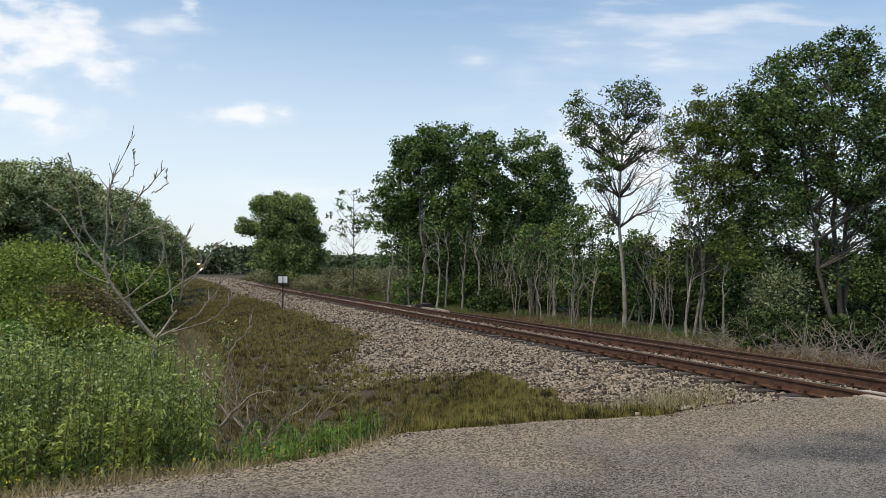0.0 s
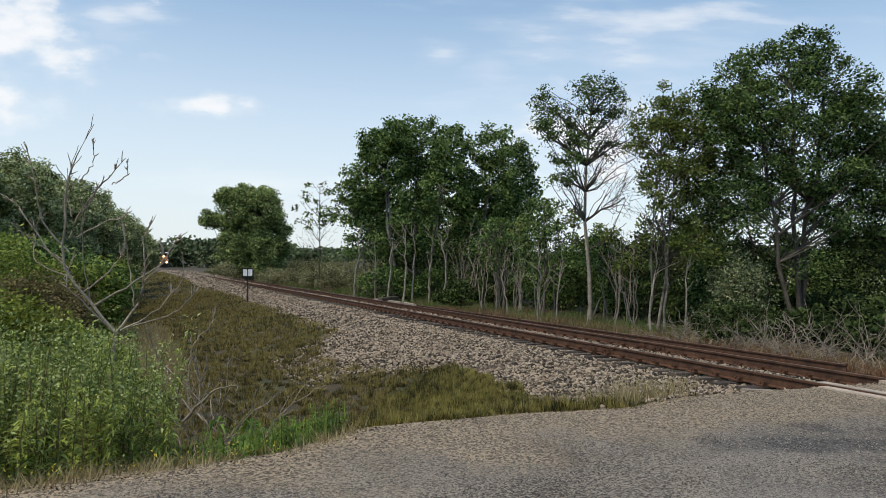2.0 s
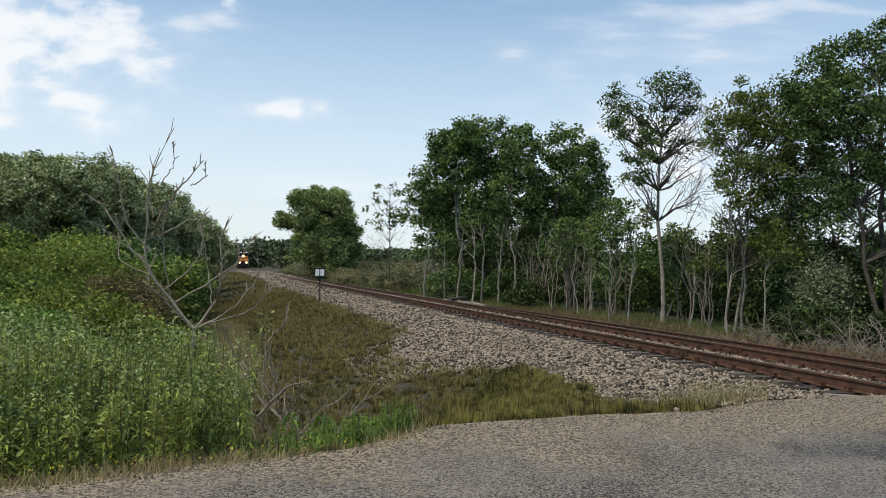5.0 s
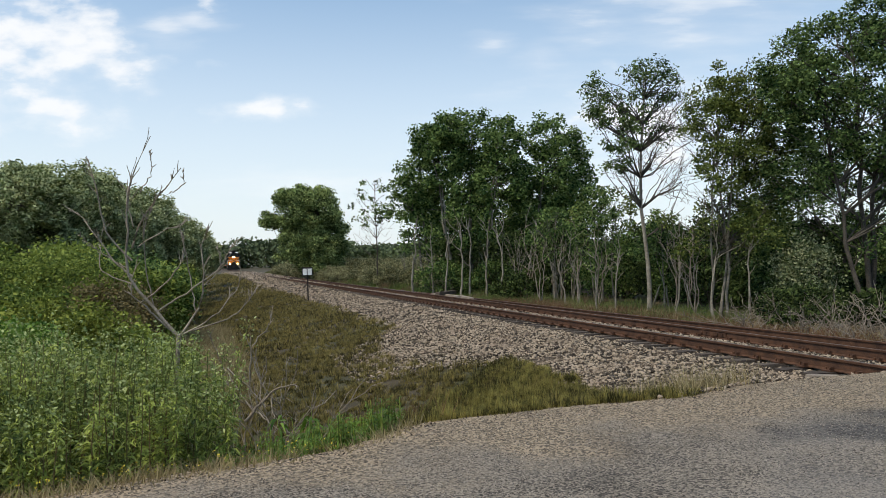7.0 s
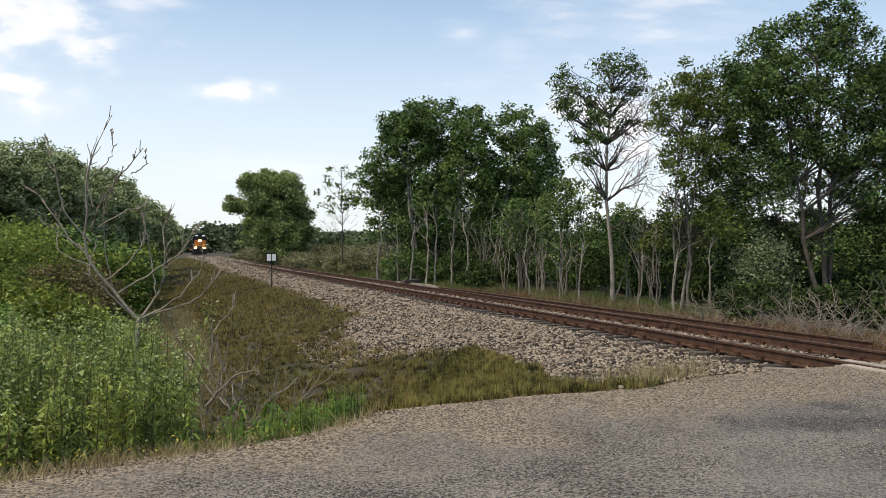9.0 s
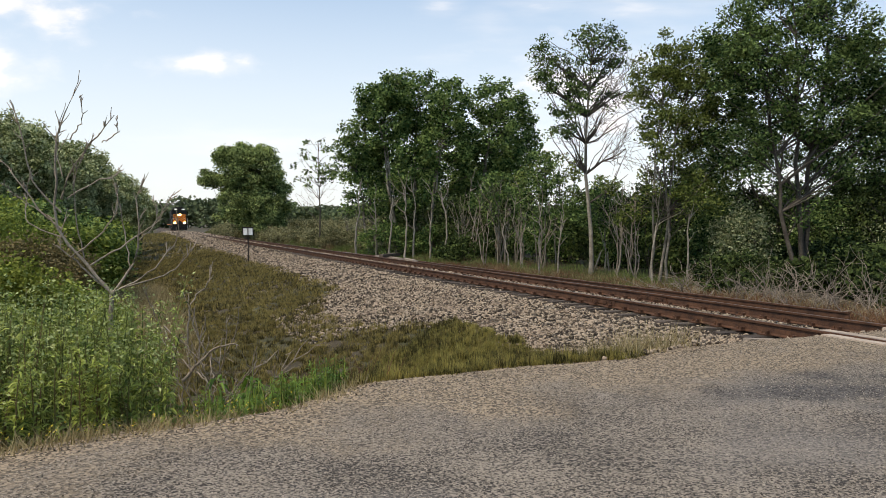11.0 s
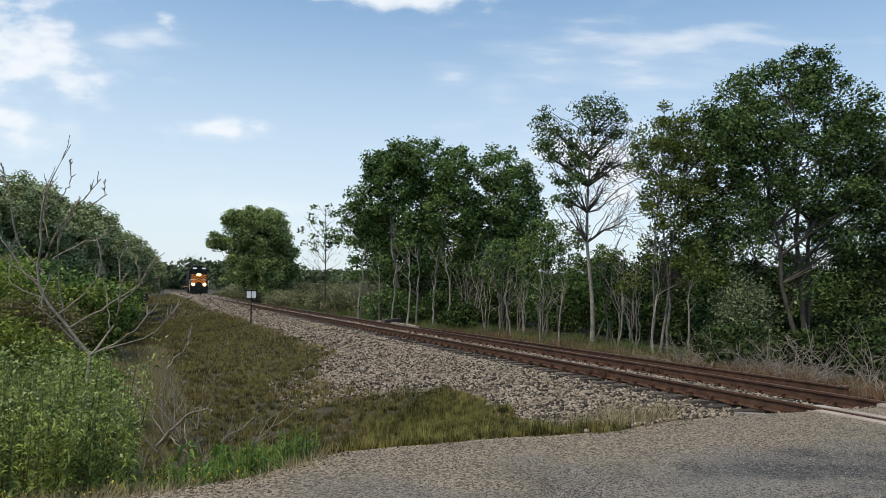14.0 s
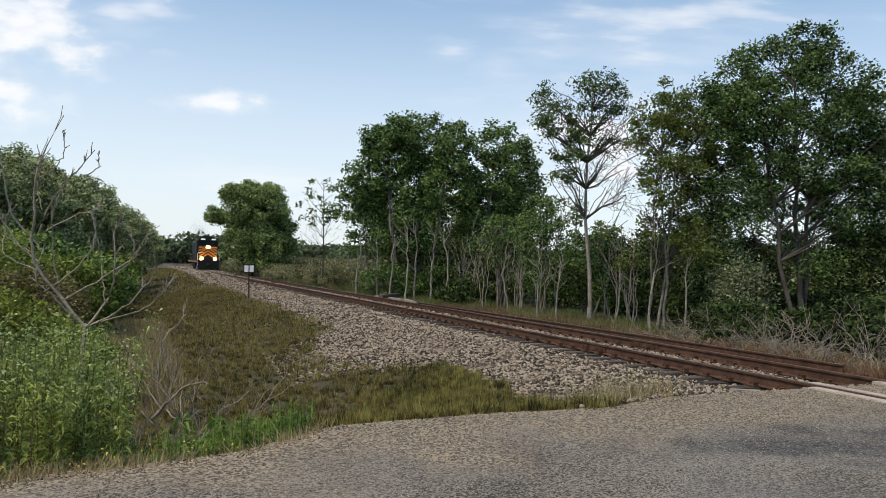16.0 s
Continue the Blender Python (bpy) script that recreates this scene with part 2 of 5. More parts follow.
M = {
    "soil": mat("soil", (0.035, 0.026, 0.014), (0.085, 0.066, 0.034), 1.5, 30, bump=0.6, c3=(0.05, 0.05, 0.018), c3_scale=0.5),
    "asphalt": mat("asphalt", (0.026, 0.022, 0.018), (0.30, 0.258, 0.206), 1.2, 42, rough=0.9, bump=0.9, depth=0.02, c3=(0.20, 0.185, 0.17), c3_scale=0.45, c3_mix=0.45, cells=80.0, grain=1.25, blotch=0.7),
    "gravel": mat("gravel", (0.045, 0.034, 0.021), (0.43, 0.335, 0.225), 2.0, 36, bump=0.9, depth=0.02, c3=(0.25, 0.20, 0.14), c3_scale=1.1, c3_mix=0.4, cells=48.0, grain=1.2, blotch=0.7),
    "ballast": mat("ballast", (0.01, 0.008, 0.006), (0.15, 0.12, 0.085), 5.0, 14, bump=1.0, depth=0.05, c3=(0.08, 0.058, 0.04), c3_scale=0.7, c3_mix=0.6, cells=15.0, grain=0.7, blotch=0.7),
    "stone": mat("stone", (0.03, 0.022, 0.015), (0.40, 0.325, 0.24), 3, 40, bump=0.3, island=1.1, c3=(0.19, 0.14, 0.10), c3_scale=1.5, c3_mix=0.4),
    "chip": mat("chip", (0.045, 0.038, 0.03), (0.40, 0.35, 0.29), 3, 40, bump=0.2, island=1.0),
    "rust": mat("rust", (0.04, 0.019, 0.011), (0.13, 0.062, 0.034), 6, 70, rough=0.75, bump=0.2, metal=0.2, depth=0.004),
    "railhead": mat("railhead", (0.16, 0.12, 0.10), (0.26, 0.21, 0.18), 4, 60, rough=0.4, bump=0.1, metal=0.6, depth=0.002),
    "tie": mat("tie", (0.035, 0.026, 0.020), (0.12, 0.095, 0.075), 3, 45, bump=0.5, depth=0.01, rand=0.3),
    "plank": mat("plank", (0.30, 0.24, 0.19), (0.52, 0.44, 0.36), 3, 50, bump=0.5, depth=0.008),
    "grey_wood": mat("grey_wood", (0.20, 0.165, 0.13), (0.38, 0.32, 0.26), 3, 40, bump=0.4, depth=0.008),
    "bark_pale": mat("bark_pale", (0.1, 0.09, 0.07), (0.3, 0.27, 0.215), 3, 22, bump=0.4, depth=0.01, c3=(0.10, 0.09, 0.07), c3_scale=2.5),
    "bark_white": mat("bark_white", (0.14, 0.125, 0.1), (0.37, 0.335, 0.27), 2, 14, bump=0.3, depth=0.008, c3=(0.12, 0.10, 0.08), c3_scale=3.0, c3_mix=0.5),
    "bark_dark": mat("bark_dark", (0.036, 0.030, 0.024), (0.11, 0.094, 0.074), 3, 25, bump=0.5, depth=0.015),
    "dead_twig": mat("dead_twig", (0.15, 0.12, 0.088), (0.38, 0.32, 0.25), 4, 40, bump=0.3, depth=0.005),
    "leaf_aspen": mat("leaf_aspen", (0.024, 0.06, 0.016), (0.20, 0.285, 0.085), 0.9, 9, rough=0.7, spec=0.15, bump=0, island=0.8, thin=0.2),
    # undergrowth leaves: the canopy's shade is put into this darkened green
    "leaf_shaded": mat("leaf_shaded", (0.010, 0.020, 0.006), (0.09, 0.128, 0.038), 0.5, 8, rough=0.75, spec=0.12, bump=0, island=0.7, thin=0.08, rand=0.2),
    "leaf_alder": mat("leaf_alder", (0.026, 0.05, 0.009), (0.185, 0.225, 0.052), 0.8, 9, rough=0.65, spec=0.2, bump=0, island=0.6, thin=0.18),
    "leaf_ash": mat("leaf_ash", (0.014, 0.038, 0.012), (0.155, 0.222, 0.07), 0.8, 9, rough=0.8, spec=0.08, bump=0, island=0.7, thin=0.08),
    "leaf_willow": mat("leaf_willow", (0.1, 0.135, 0.045), (0.52, 0.57, 0.31), 0.6, 8, rough=0.7, spec=0.15, bump=0, island=0.9, thin=0.32),
    "leaf_shrub": mat("leaf_shrub", (0.058, 0.096, 0.015), (0.29, 0.35, 0.072), 0.7, 8, rough=0.7, spec=0.2, bump=0, island=0.5, thin=0.28, rand=0.25),
    "leaf_yellow": mat("leaf_yellow", (0.075, 0.1, 0.012), (0.33, 0.37, 0.07), 0.9, 8, rough=0.7, spec=0.2, bump=0, island=0.5, thin=0.28),
    "leaf_thicket": mat("leaf_thicket", (0.07, 0.075, 0.032), (0.36, 0.35, 0.19), 0.25, 3, rough=0.75, spec=0.15, bump=0, island=0.7, thin=0.2, rand=0.3),
    "leaf_dusk": mat("leaf_dusk", (0.1, 0.085, 0.035), (0.27, 0.22, 0.1), 0.9, 8, rough=0.7, spec=0.2, bump=0, island=0.5, thin=0.25),
    "weed": mat("weed", (0.055, 0.095, 0.014), (0.37, 0.44, 0.09), 1.2, 8, rough=0.6, bump=0, island=0.5, thin=0.3),
    "weed_tip": mat("weed_tip", (0.19, 0.25, 0.08), (0.44, 0.50, 0.21), 2, 8, rough=0.7, bump=0, island=0.5, thin=0.25),
    "bright_weed": mat("bright_weed", (0.055, 0.12, 0.014), (0.19, 0.31, 0.05), 2, 8, rough=0.6, bump=0, island=0.5, thin=0.3),
    "short_grass": mat("short_grass", (0.04, 0.035, 0.009), (0.34, 0.275, 0.088), 0.8, 7, rough=0.8, bump=0, island=0.5, thin=0.2, grain=2.2),
    "green_grass": mat("green_grass", (0.04, 0.038, 0.008), (0.36, 0.31, 0.085), 0.8, 7, rough=0.8, bump=0, island=0.5, thin=0.25, grain=2.2),
    "dry_grass": mat("dry_grass", (0.18, 0.14, 0.06), (0.42, 0.35, 0.19), 1, 5, rough=0.8, bump=0, island=0.5, thin=0.25),
    "verge_grass": mat("verge_grass", (0.05, 0.085, 0.02), (0.20, 0.25, 0.07), 0.5, 4, rough=0.8, bump=0, island=0.6, thin=0.25, c3=(0.17, 0.12, 0.065), c3_scale=0.6),
    "red_grass": mat("red_grass", (0.10, 0.05, 0.025), (0.24, 0.13, 0.07), 1, 5, rough=0.8, bump=0, island=0.5, thin=0.2),
    "yellow_bloom": mat("yellow_bloom", (0.50, 0.38, 0.03), (0.75, 0.62, 0.06), 5, 20, rough=0.6, bump=0),
    "leaf_oak": mat("leaf_oak", (0.045, 0.078, 0.024), (0.36, 0.44, 0.16), 0.6, 6, rough=0.7, spec=0.2, bump=0, island=0.7, thin=0.2),
    "leaf_pale": mat("leaf_pale", (0.05, 0.08, 0.025), (0.36, 0.39, 0.22), 2.5, 9, rough=0.7, spec=0.2, bump=0, island=0.8, thin=0.2),
    "brush_twig": mat("brush_twig", (0.12, 0.10, 0.078), (0.36, 0.305, 0.245), 2, 30, bump=0.3, depth=0.005),
    "far_leaf": mat("far_leaf", (0.045, 0.07, 0.03), (0.12, 0.155, 0.07), 0.05, 0.6, rough=0.8, bump=0, island=0.5),
    "field": mat("field", (0.16, 0.20, 0.07), (0.30, 0.31, 0.14), 0.03, 0.7, rough=0.9, bump=0.2),
    "white_sign": mat("white_sign", (0.70, 0.70, 0.68), (0.84, 0.84, 0.82), 4, 30, rough=0.5, bump=0),
    "dark_steel": mat("dark_steel", (0.02, 0.018, 0.016), (0.06, 0.05, 0.045), 5, 40, rough=0.6, bump=0.1, metal=0.4, depth=0.003),
    "loco_black": mat("loco_black", (0.008, 0.008, 0.008), (0.022, 0.021, 0.02), 2, 20, rough=0.7, spec=0.2, bump=0),
    "loco_orange": mat("loco_orange", (0.62, 0.19, 0.015), (0.85, 0.29, 0.03), 2, 20, rough=0.45, bump=0),
    "loco_glass": mat("loco_glass", (0.01, 0.012, 0.014), (0.02, 0.022, 0.025), 2, 20, rough=0.1, bump=0, spec=0.8),
    "rail_white": mat("rail_white", (0.6, 0.58, 0.52), (0.75, 0.72, 0.66), 3, 20, rough=0.5, bump=0),
    "lamp": mat("lamp", (1.0, 0.60, 0.22), (1.0, 0.68, 0.30), 1, 5, bump=0, glow=9.0),
    "board": mat("board", (0.75, 0.74, 0.70), (0.85, 0.84, 0.80), 1, 5, bump=0, glow=0.5),
}


def wear_road(m, other, patch):
    """Mix the gravel's and the patch's colours into the asphalt where the road is worn."""
    nt = m.node_tree
    N, L = nt.nodes.new, nt.links.new
    p = nt.nodes["Principled BSDF"]
    own = p.inputs["Base Color"].links[0].from_socket
    co, sep = N("ShaderNodeTexCoord"), N("ShaderNodeSeparateXYZ")
    L(co.outputs["Object"], sep.inputs[0])

    def line(kx, ky, k0):
        a, b = N("ShaderNodeMath"), N("ShaderNodeMath")
        a.operation = b.operation = "MULTIPLY_ADD"
        L(sep.outputs[0], a.inputs[0])
        a.inputs[1].default_value, a.inputs[2].default_value = kx, k0
        L(sep.outputs[1], b.inputs[0])
        b.inputs[1].default_value = ky
        L(a.outputs[0], b.inputs[2])
        return b.outputs[0]

    def join(op, a, b):
        n = N("ShaderNodeMath")
        n.operation = op
        for i, v in enumerate((a, b)):
            if isinstance(v, float):
                n.inputs[i].default_value = v
            else:
                L(v, n.inputs[i])
        return n.outputs[0]

    noise_1 = N("ShaderNodeTexNoise")
    noise_1.inputs["Scale"].default_value, noise_1.inputs["Detail"].default_value = 0.9, 6
    L(co.outputs["Object"], noise_1.inputs["Vector"])
    ragged = join("MULTIPLY", join("SUBTRACT", noise_1.outputs[0], 0.5), 4.0)
    turn = radians(19.34)
    ax, ay, nx, ny = -math.sin(turn), math.cos(turn), math.cos(turn), math.sin(turn)
    worn = join("ADD", line(ax - 0.15 * nx, ay - 0.15 * ny, -5.2), ragged)
    e1, e2 = line(ax / 0.8, ay / 0.8, -5.3 / 0.8), line(nx / 2.2, ny / 2.2, -6.8 / 2.2)
    dark = join("ADD", join("SUBTRACT", 1.0, join("ADD", join("MULTIPLY", e1, e1), join("MULTIPLY", e2, e2))), ragged)
    colour = own
    for mask, lo, hi, strength, source in ((worn, -0.7, 0.7, 0.9, other), (dark, 0.0, 0.9, 0.9, patch)):
        mr, mx = N("ShaderNodeMapRange"), N("ShaderNodeMix")
        mr.interpolation_type = "SMOOTHSTEP"
        mr.inputs["From Min"].default_value, mr.inputs["From Max"].default_value, mr.inputs["To Max"].default_value = lo, hi, strength
        L(mask, mr.inputs["Value"])
        chips, split, ramp = N("ShaderNodeTexVoronoi"), N("ShaderNodeSeparateColor"), N("ShaderNodeValToRGB")
        chips.inputs["Scale"].default_value = 50
        L(co.outputs["Object"], chips.inputs["Vector"])
        L(chips.outputs["Color"], split.inputs[0])
        L(split.outputs[1], ramp.inputs[0])
        ramp.color_ramp.elements[0].position, ramp.color_ramp.elements[1].position = 0.2, 0.8
        ramp.color_ramp.elements[0].color, ramp.color_ramp.elements[1].color = (*source[0], 1), (*source[1], 1)
        mx.data_type = "RGBA"
        L(mr.outputs[0], mx.inputs["Factor"])
        L(colour, mx.inputs["A"])
        L(ramp.outputs[0], mx.inputs["B"])
        colour = mx.outputs["Result"]
    L(colour, p.inputs["Base Color"])


wear_road(M["asphalt"], ((0.065, 0.050, 0.031), (0.40, 0.315, 0.215)), ((0.017, 0.016, 0.015), (0.135, 0.124, 0.114)))


# ---- mesh tools ----
def mesh_object(name, verts, faces, material, parent=None, smooth=False, label=""):
    me = bpy.data.meshes.new(name)
    me.from_pydata([tuple(v) for v in verts], [], faces)
    me.materials.append(material)
    if smooth:
        me.shade_smooth()
    ob = new(name, me)
    if parent:
        ob.parent = parent
    if label:
        tagged(ob, label)
    return ob


def fast_mesh(name, verts, faces, material, parent=None):
    """A mesh from arrays: verts (n, 3), faces (m, k) of one size."""
    me = bpy.data.meshes.new(name)
    verts, faces = np.asarray(verts, np.float32), np.asarray(faces, np.int32)
    m, k = faces.shape
    me.vertices.add(len(verts))
    me.vertices.foreach_set("co", verts.ravel())
    me.loops.add(m * k)
    me.loops.foreach_set("vertex_index", faces.ravel())
    me.polygons.add(m)
    me.polygons.foreach_set("loop_start", np.arange(0, m * k, k, dtype=np.int32))
    me.update(calc_edges=True)
    me.materials.append(material)
    ob = new(name, me)
    if parent:
        ob.parent = parent
    return ob


def part(name, bm, material, parent, label=""):
    me = bpy.data.meshes.new(name)
    bm.to_mesh(me)
    bm.free()
    me.materials.append(material)
    ob = new(name, me)
    ob.parent = parent
    if label:
        tagged(ob, label)
    return ob


def box_bm(*boxes, bevel=0.0):
    """Bevelled boxes (x0, y0, z0, x1, y1, z1) in one bmesh."""
    bm = bmesh.new()
    for x0, y0, z0, x1, y1, z1 in boxes:
        bmesh.ops.create_cube(bm, size=1, matrix=Matrix.Translation(((x0 + x1) / 2, (y0 + y1) / 2, (z0 + z1) / 2)) @ Matrix.Diagonal((x1 - x0, y1 - y0, z1 - z0, 1)))
    if bevel:
        bmesh.ops.bevel(bm, geom=bm.edges[:], offset=bevel, segments=2, affect="EDGES")
    return bm


def unit(v):
    return v / (np.linalg.norm(v, axis=-1, keepdims=True) + 1e-9)


def leaf_quads(rng, centres, size, stretch=1.9, droop=0.0, up=0.35):
    """Rhombic leaves, one at each centre: verts and quads."""
    k = len(centres)
    axis = unit(rng.normal(size=(k, 3)) * (1, 1, 0.7) - (0, 0, droop))
    side = unit(np.cross(axis, unit(rng.normal(size=(k, 3)) + (0, 0, up))))
    s = (size * rng.uniform(0.6, 1.35, (k, 1)))
    a, b = axis * s * stretch / 2, side * s / 2
    bend = np.cross(axis, side) * s * 0.12
    v = np.stack([centres - a, centres - b * 1.0 + bend, centres + a, centres + b + bend], 1).reshape(-1, 3)
    return v, np.arange(4 * k).reshape(k, 4)


def tube(points, radii, sides=6):
    """A tapered tube along points: verts and quads."""
    p = np.asarray(points, float)
    r = np.asarray(radii, float)
    d = unit(np.gradient(p, axis=0))
    ref = np.where(np.abs(d[:, 2:]) > 0.9, np.array([[1.0, 0, 0]]), np.array([[0, 0, 1.0]]))
    u = unit(np.cross(d, ref))
    w = np.cross(d, u)
    a = np.linspace(0, 2 * np.pi, sides, endpoint=False)
    ring = p[:, None] + r[:, None, None] * (u[:, None] * np.cos(a)[None, :, None] + w[:, None] * np.sin(a)[None, :, None])
    n = len(p)
    f = [(i * sides + j, i * sides + (j + 1) % sides, (i + 1) * sides + (j + 1) % sides, (i + 1) * sides + j) for i in range(n - 1) for j in range(sides)]
    return ring.reshape(-1, 3), np.array(f)


class Heap:
    """Collects verts and faces of one size."""

    def __init__(self):
        self.v, self.f, self.n = [], [], 0

    def add(self, v, f):
        self.v.append(v)
        self.f.append(np.asarray(f) + self.n)
        self.n += len(v)

    def build(self, name, material, parent=None):
        return fast_mesh(name, np.concatenate(self.v), np.concatenate(self.f), material, parent)


def crooked(rng, a, b, steps, wobble):
    """A crooked line from a to b."""
    a, b = np.asarray(a, float), np.asarray(b, float)
    t = np.linspace(0, 1, steps)[:, None]
    off = np.cumsum(rng.normal(size=(steps, 3)), 0)
    off -= off[0] + (off[-1] - off[0]) * t
    return a + (b - a) * t + off * wobble * np.linalg.norm(b - a) / steps ** 0.5


# ---- the lie of the land ----
TURN = radians(19.34)
ALONG, ACROSS = np.array([-math.sin(TURN), math.cos(TURN)]), np.array([math.cos(TURN), math.sin(TURN)])
MID, GAUGE = 9.98, 1.51     # the track's centre line, from the origin; rail to rail
TRACK = Matrix.Translation((ACROSS[0] * MID, ACROSS[1] * MID, 0)) @ pose(0, 0, 0, 0, 0, 19.34)   # x across, y along


def place(s, n):
    return ACROSS * n + ALONG * s


def sn(x, y):
    return x * ALONG[0] + y * ALONG[1], x * ACROSS[0] + y * ACROSS[1]


def step(a, b, v):
    t = np.clip((v - a) / (b - a), 0, 1)
    return t * t * (3 - 2 * t)


PROFILE_N = np.array([-1500, -60, -20, -8, -4, -1.5, 0, 1.5, 4, 6.1, 8.4, 8.75, 9.32, 9.48, 10.48, 10.64, 11.3, 11.7, 13.2, 15.5, 20, 45, 150, 260, 1500.0])
PROFILE_Z = np.array([6, 0.3, -0.3, -0.55, -0.8, -1.25, -1.42, -1.35, -0.95, -0.55, -0.28, -0.27, -0.26, -0.20, -0.20, -0.26, -0.27, -0.30, -0.5, -0.55, -0.4, 0, 2.0, 7.0, 24])
EDGE_N = np.array([-40, -6, -1, 0, 0.7, 1.2, 1.8, 2.1, 4, 5.4, 6.6, 7.7, 11, 13, 16, 40.0])
EDGE_S = np.array([5.0, 5.5, 5.75, 6.1, 6.2, 6.35, 6.8, 7.15, 7.38, 7.35, 7.85, 8.05, 8.15, 9.2, 9.6, 11])


def ripple(x, y):
    return (np.sin(x * 1.7 + np.sin(y * 1.1) * 1.3) * np.sin(y * 1.9 + 0.6) + 0.6 * np.sin(x * 4.1 + y * 2.7) * np.sin(y * 3.3 - x)) * 0.5


def land(s, n):
    """Height of the ground."""
    s, n = np.asarray(s, float), np.asarray(n, float)
    wild = np.interp(n, PROFILE_N, PROFILE_Z)
    rough = ripple(s, n) * 0.05 * (1 - step(7.5, 8.4, n) * (1 - step(12, 13, n)))
    wild = wild + rough + step(60, 110, s) * np.clip(-wild, 0, 1) * 0.5
    gap = s - np.interp(n, EDGE_N, EDGE_S)
    drop = np.clip((gap + 0.15) / np.interp(n, [5.5, 8.0, 12.2, 14], [2.45, 0.6, 0.6, 2.0]), 0, 1)
    drop = drop * drop * (3 - 2 * drop)
    return np.where(s < -14, step(-14, -17, s) * wild - 0.05, -0.05 + (wild + 0.05) * drop)


def sheet(name, s, n, lift, material, keep=None):
    S, N_ = np.meshgrid(s, n, indexing="ij")
    z = land(S, N_) + lift
    xy = S[..., None] * ALONG + N_[..., None] * ACROSS
    v = np.concatenate([xy, z[..., None]], -1).reshape(-1, 3)
    i = np.arange(S.size).reshape(S.shape)
    f = np.stack([i[:-1, :-1], i[:-1, 1:], i[1:, 1:], i[1:, :-1]], -1).reshape(-1, 4)
    if keep is not None:
        f = f[keep(S, N_)[:-1, :-1].ravel()]
    ob = fast_mesh(name, v, f, material)
    ob.data.shade_smooth()
    return ob


def spread(a, b, d):
    return np.arange(a, b, d)


def make_ground():
    s = np.concatenate([[-2500, -900, -300, -100, -50, -30], spread(-18, -2, 2), spread(-2, 30, 0.3), spread(30, 70, 0.7), spread(70, 300, 5), [320, 420, 600, 1000, 2600]])
    n = np.concatenate([[-1500, -700, -300, -150, -80, -50, -35], spread(-25, -8, 1.0), spread(-8, 20, 0.3), spread(20, 46, 2), [55, 75, 100, 150, 200, 260, 400, 800, 1500]])
    tagged(sheet("ground", s, n, 0, M["soil"]), "brown soil and thin dry turf of the trackside ditch", "ground", kind="structure")
    tagged(sheet("field", np.concatenate([spread(-60, 500, 14)]), np.concatenate([spread(48, 260, 9), [300, 420]]), 0.06, M["field"]), "pale green open field beyond the trees", "field", kind="structure")
    rs, rn = spread(-14, 11.5, 0.15), spread(-14, 24, 0.25)
    edge = lambda S, N_: np.interp(N_, EDGE_N, EDGE_S)
    tagged(sheet("gravel_shoulder", rs, rn, 0.012, M["gravel"], lambda S, N_: S < edge(S, N_) + 0.25 + 0.18 * ripple(S * 2, N_ * 3)), "tan gravel shoulder along the old road", "gravel", kind="structure")
    tagged(sheet("road", rs, rn, 0.022, M["asphalt"], lambda S, N_: S < edge(S, N_) - 0.3), "worn grey chip-sealed asphalt road fading into tan gravel", "road", kind="structure")
    tagged(sheet("ballast_bed", np.concatenate([spread(7.6, 60, 0.4), spread(60, 330, 4)]), spread(5.8, 12.6, 0.2), 0.02, M["ballast"], lambda S, N_: (S > edge(S, N_) + 0.1) & (N_ > 6.2 - 0.25 * ripple(S * 1.3, N_ * 2))), "bed of grey and brown crushed stone ballast", "ballast", kind="structure")


make_ground()


# ---- railway ----
RAIL_PROFILE = [(-0.07, -0.185), (0.07, -0.185), (0.07, -0.172), (0.016, -0.155), (0.010, -0.05), (0.034, -0.036), (0.035, -0.008), (0.026, 0.0), (-0.026, 0.0), (-0.035, -0.008), (-0.034, -0.036), (-0.010, -0.05), (-0.016, -0.155), (-0.07, -0.172)]


def rail_mesh(name, x, y0, y1, parent, dz=0.0):
    ys = [y0, y1]
    k = len(RAIL_PROFILE)
    v = [(x + px, y, pz + dz) for y in ys for px, pz in RAIL_PROFILE]
    f = [(i, (i + 1) % k, k + (i + 1) % k, k + i) for i in range(k)] + [tuple(range(k))[::-1], tuple(range(k, 2 * k))]
    me_ob = mesh_object(name, v, f, M["rust"], parent)
    me_ob.data.materials.append(M["railhead"])
    me_ob.data.polygons[7].material_index = 1
    return me_ob


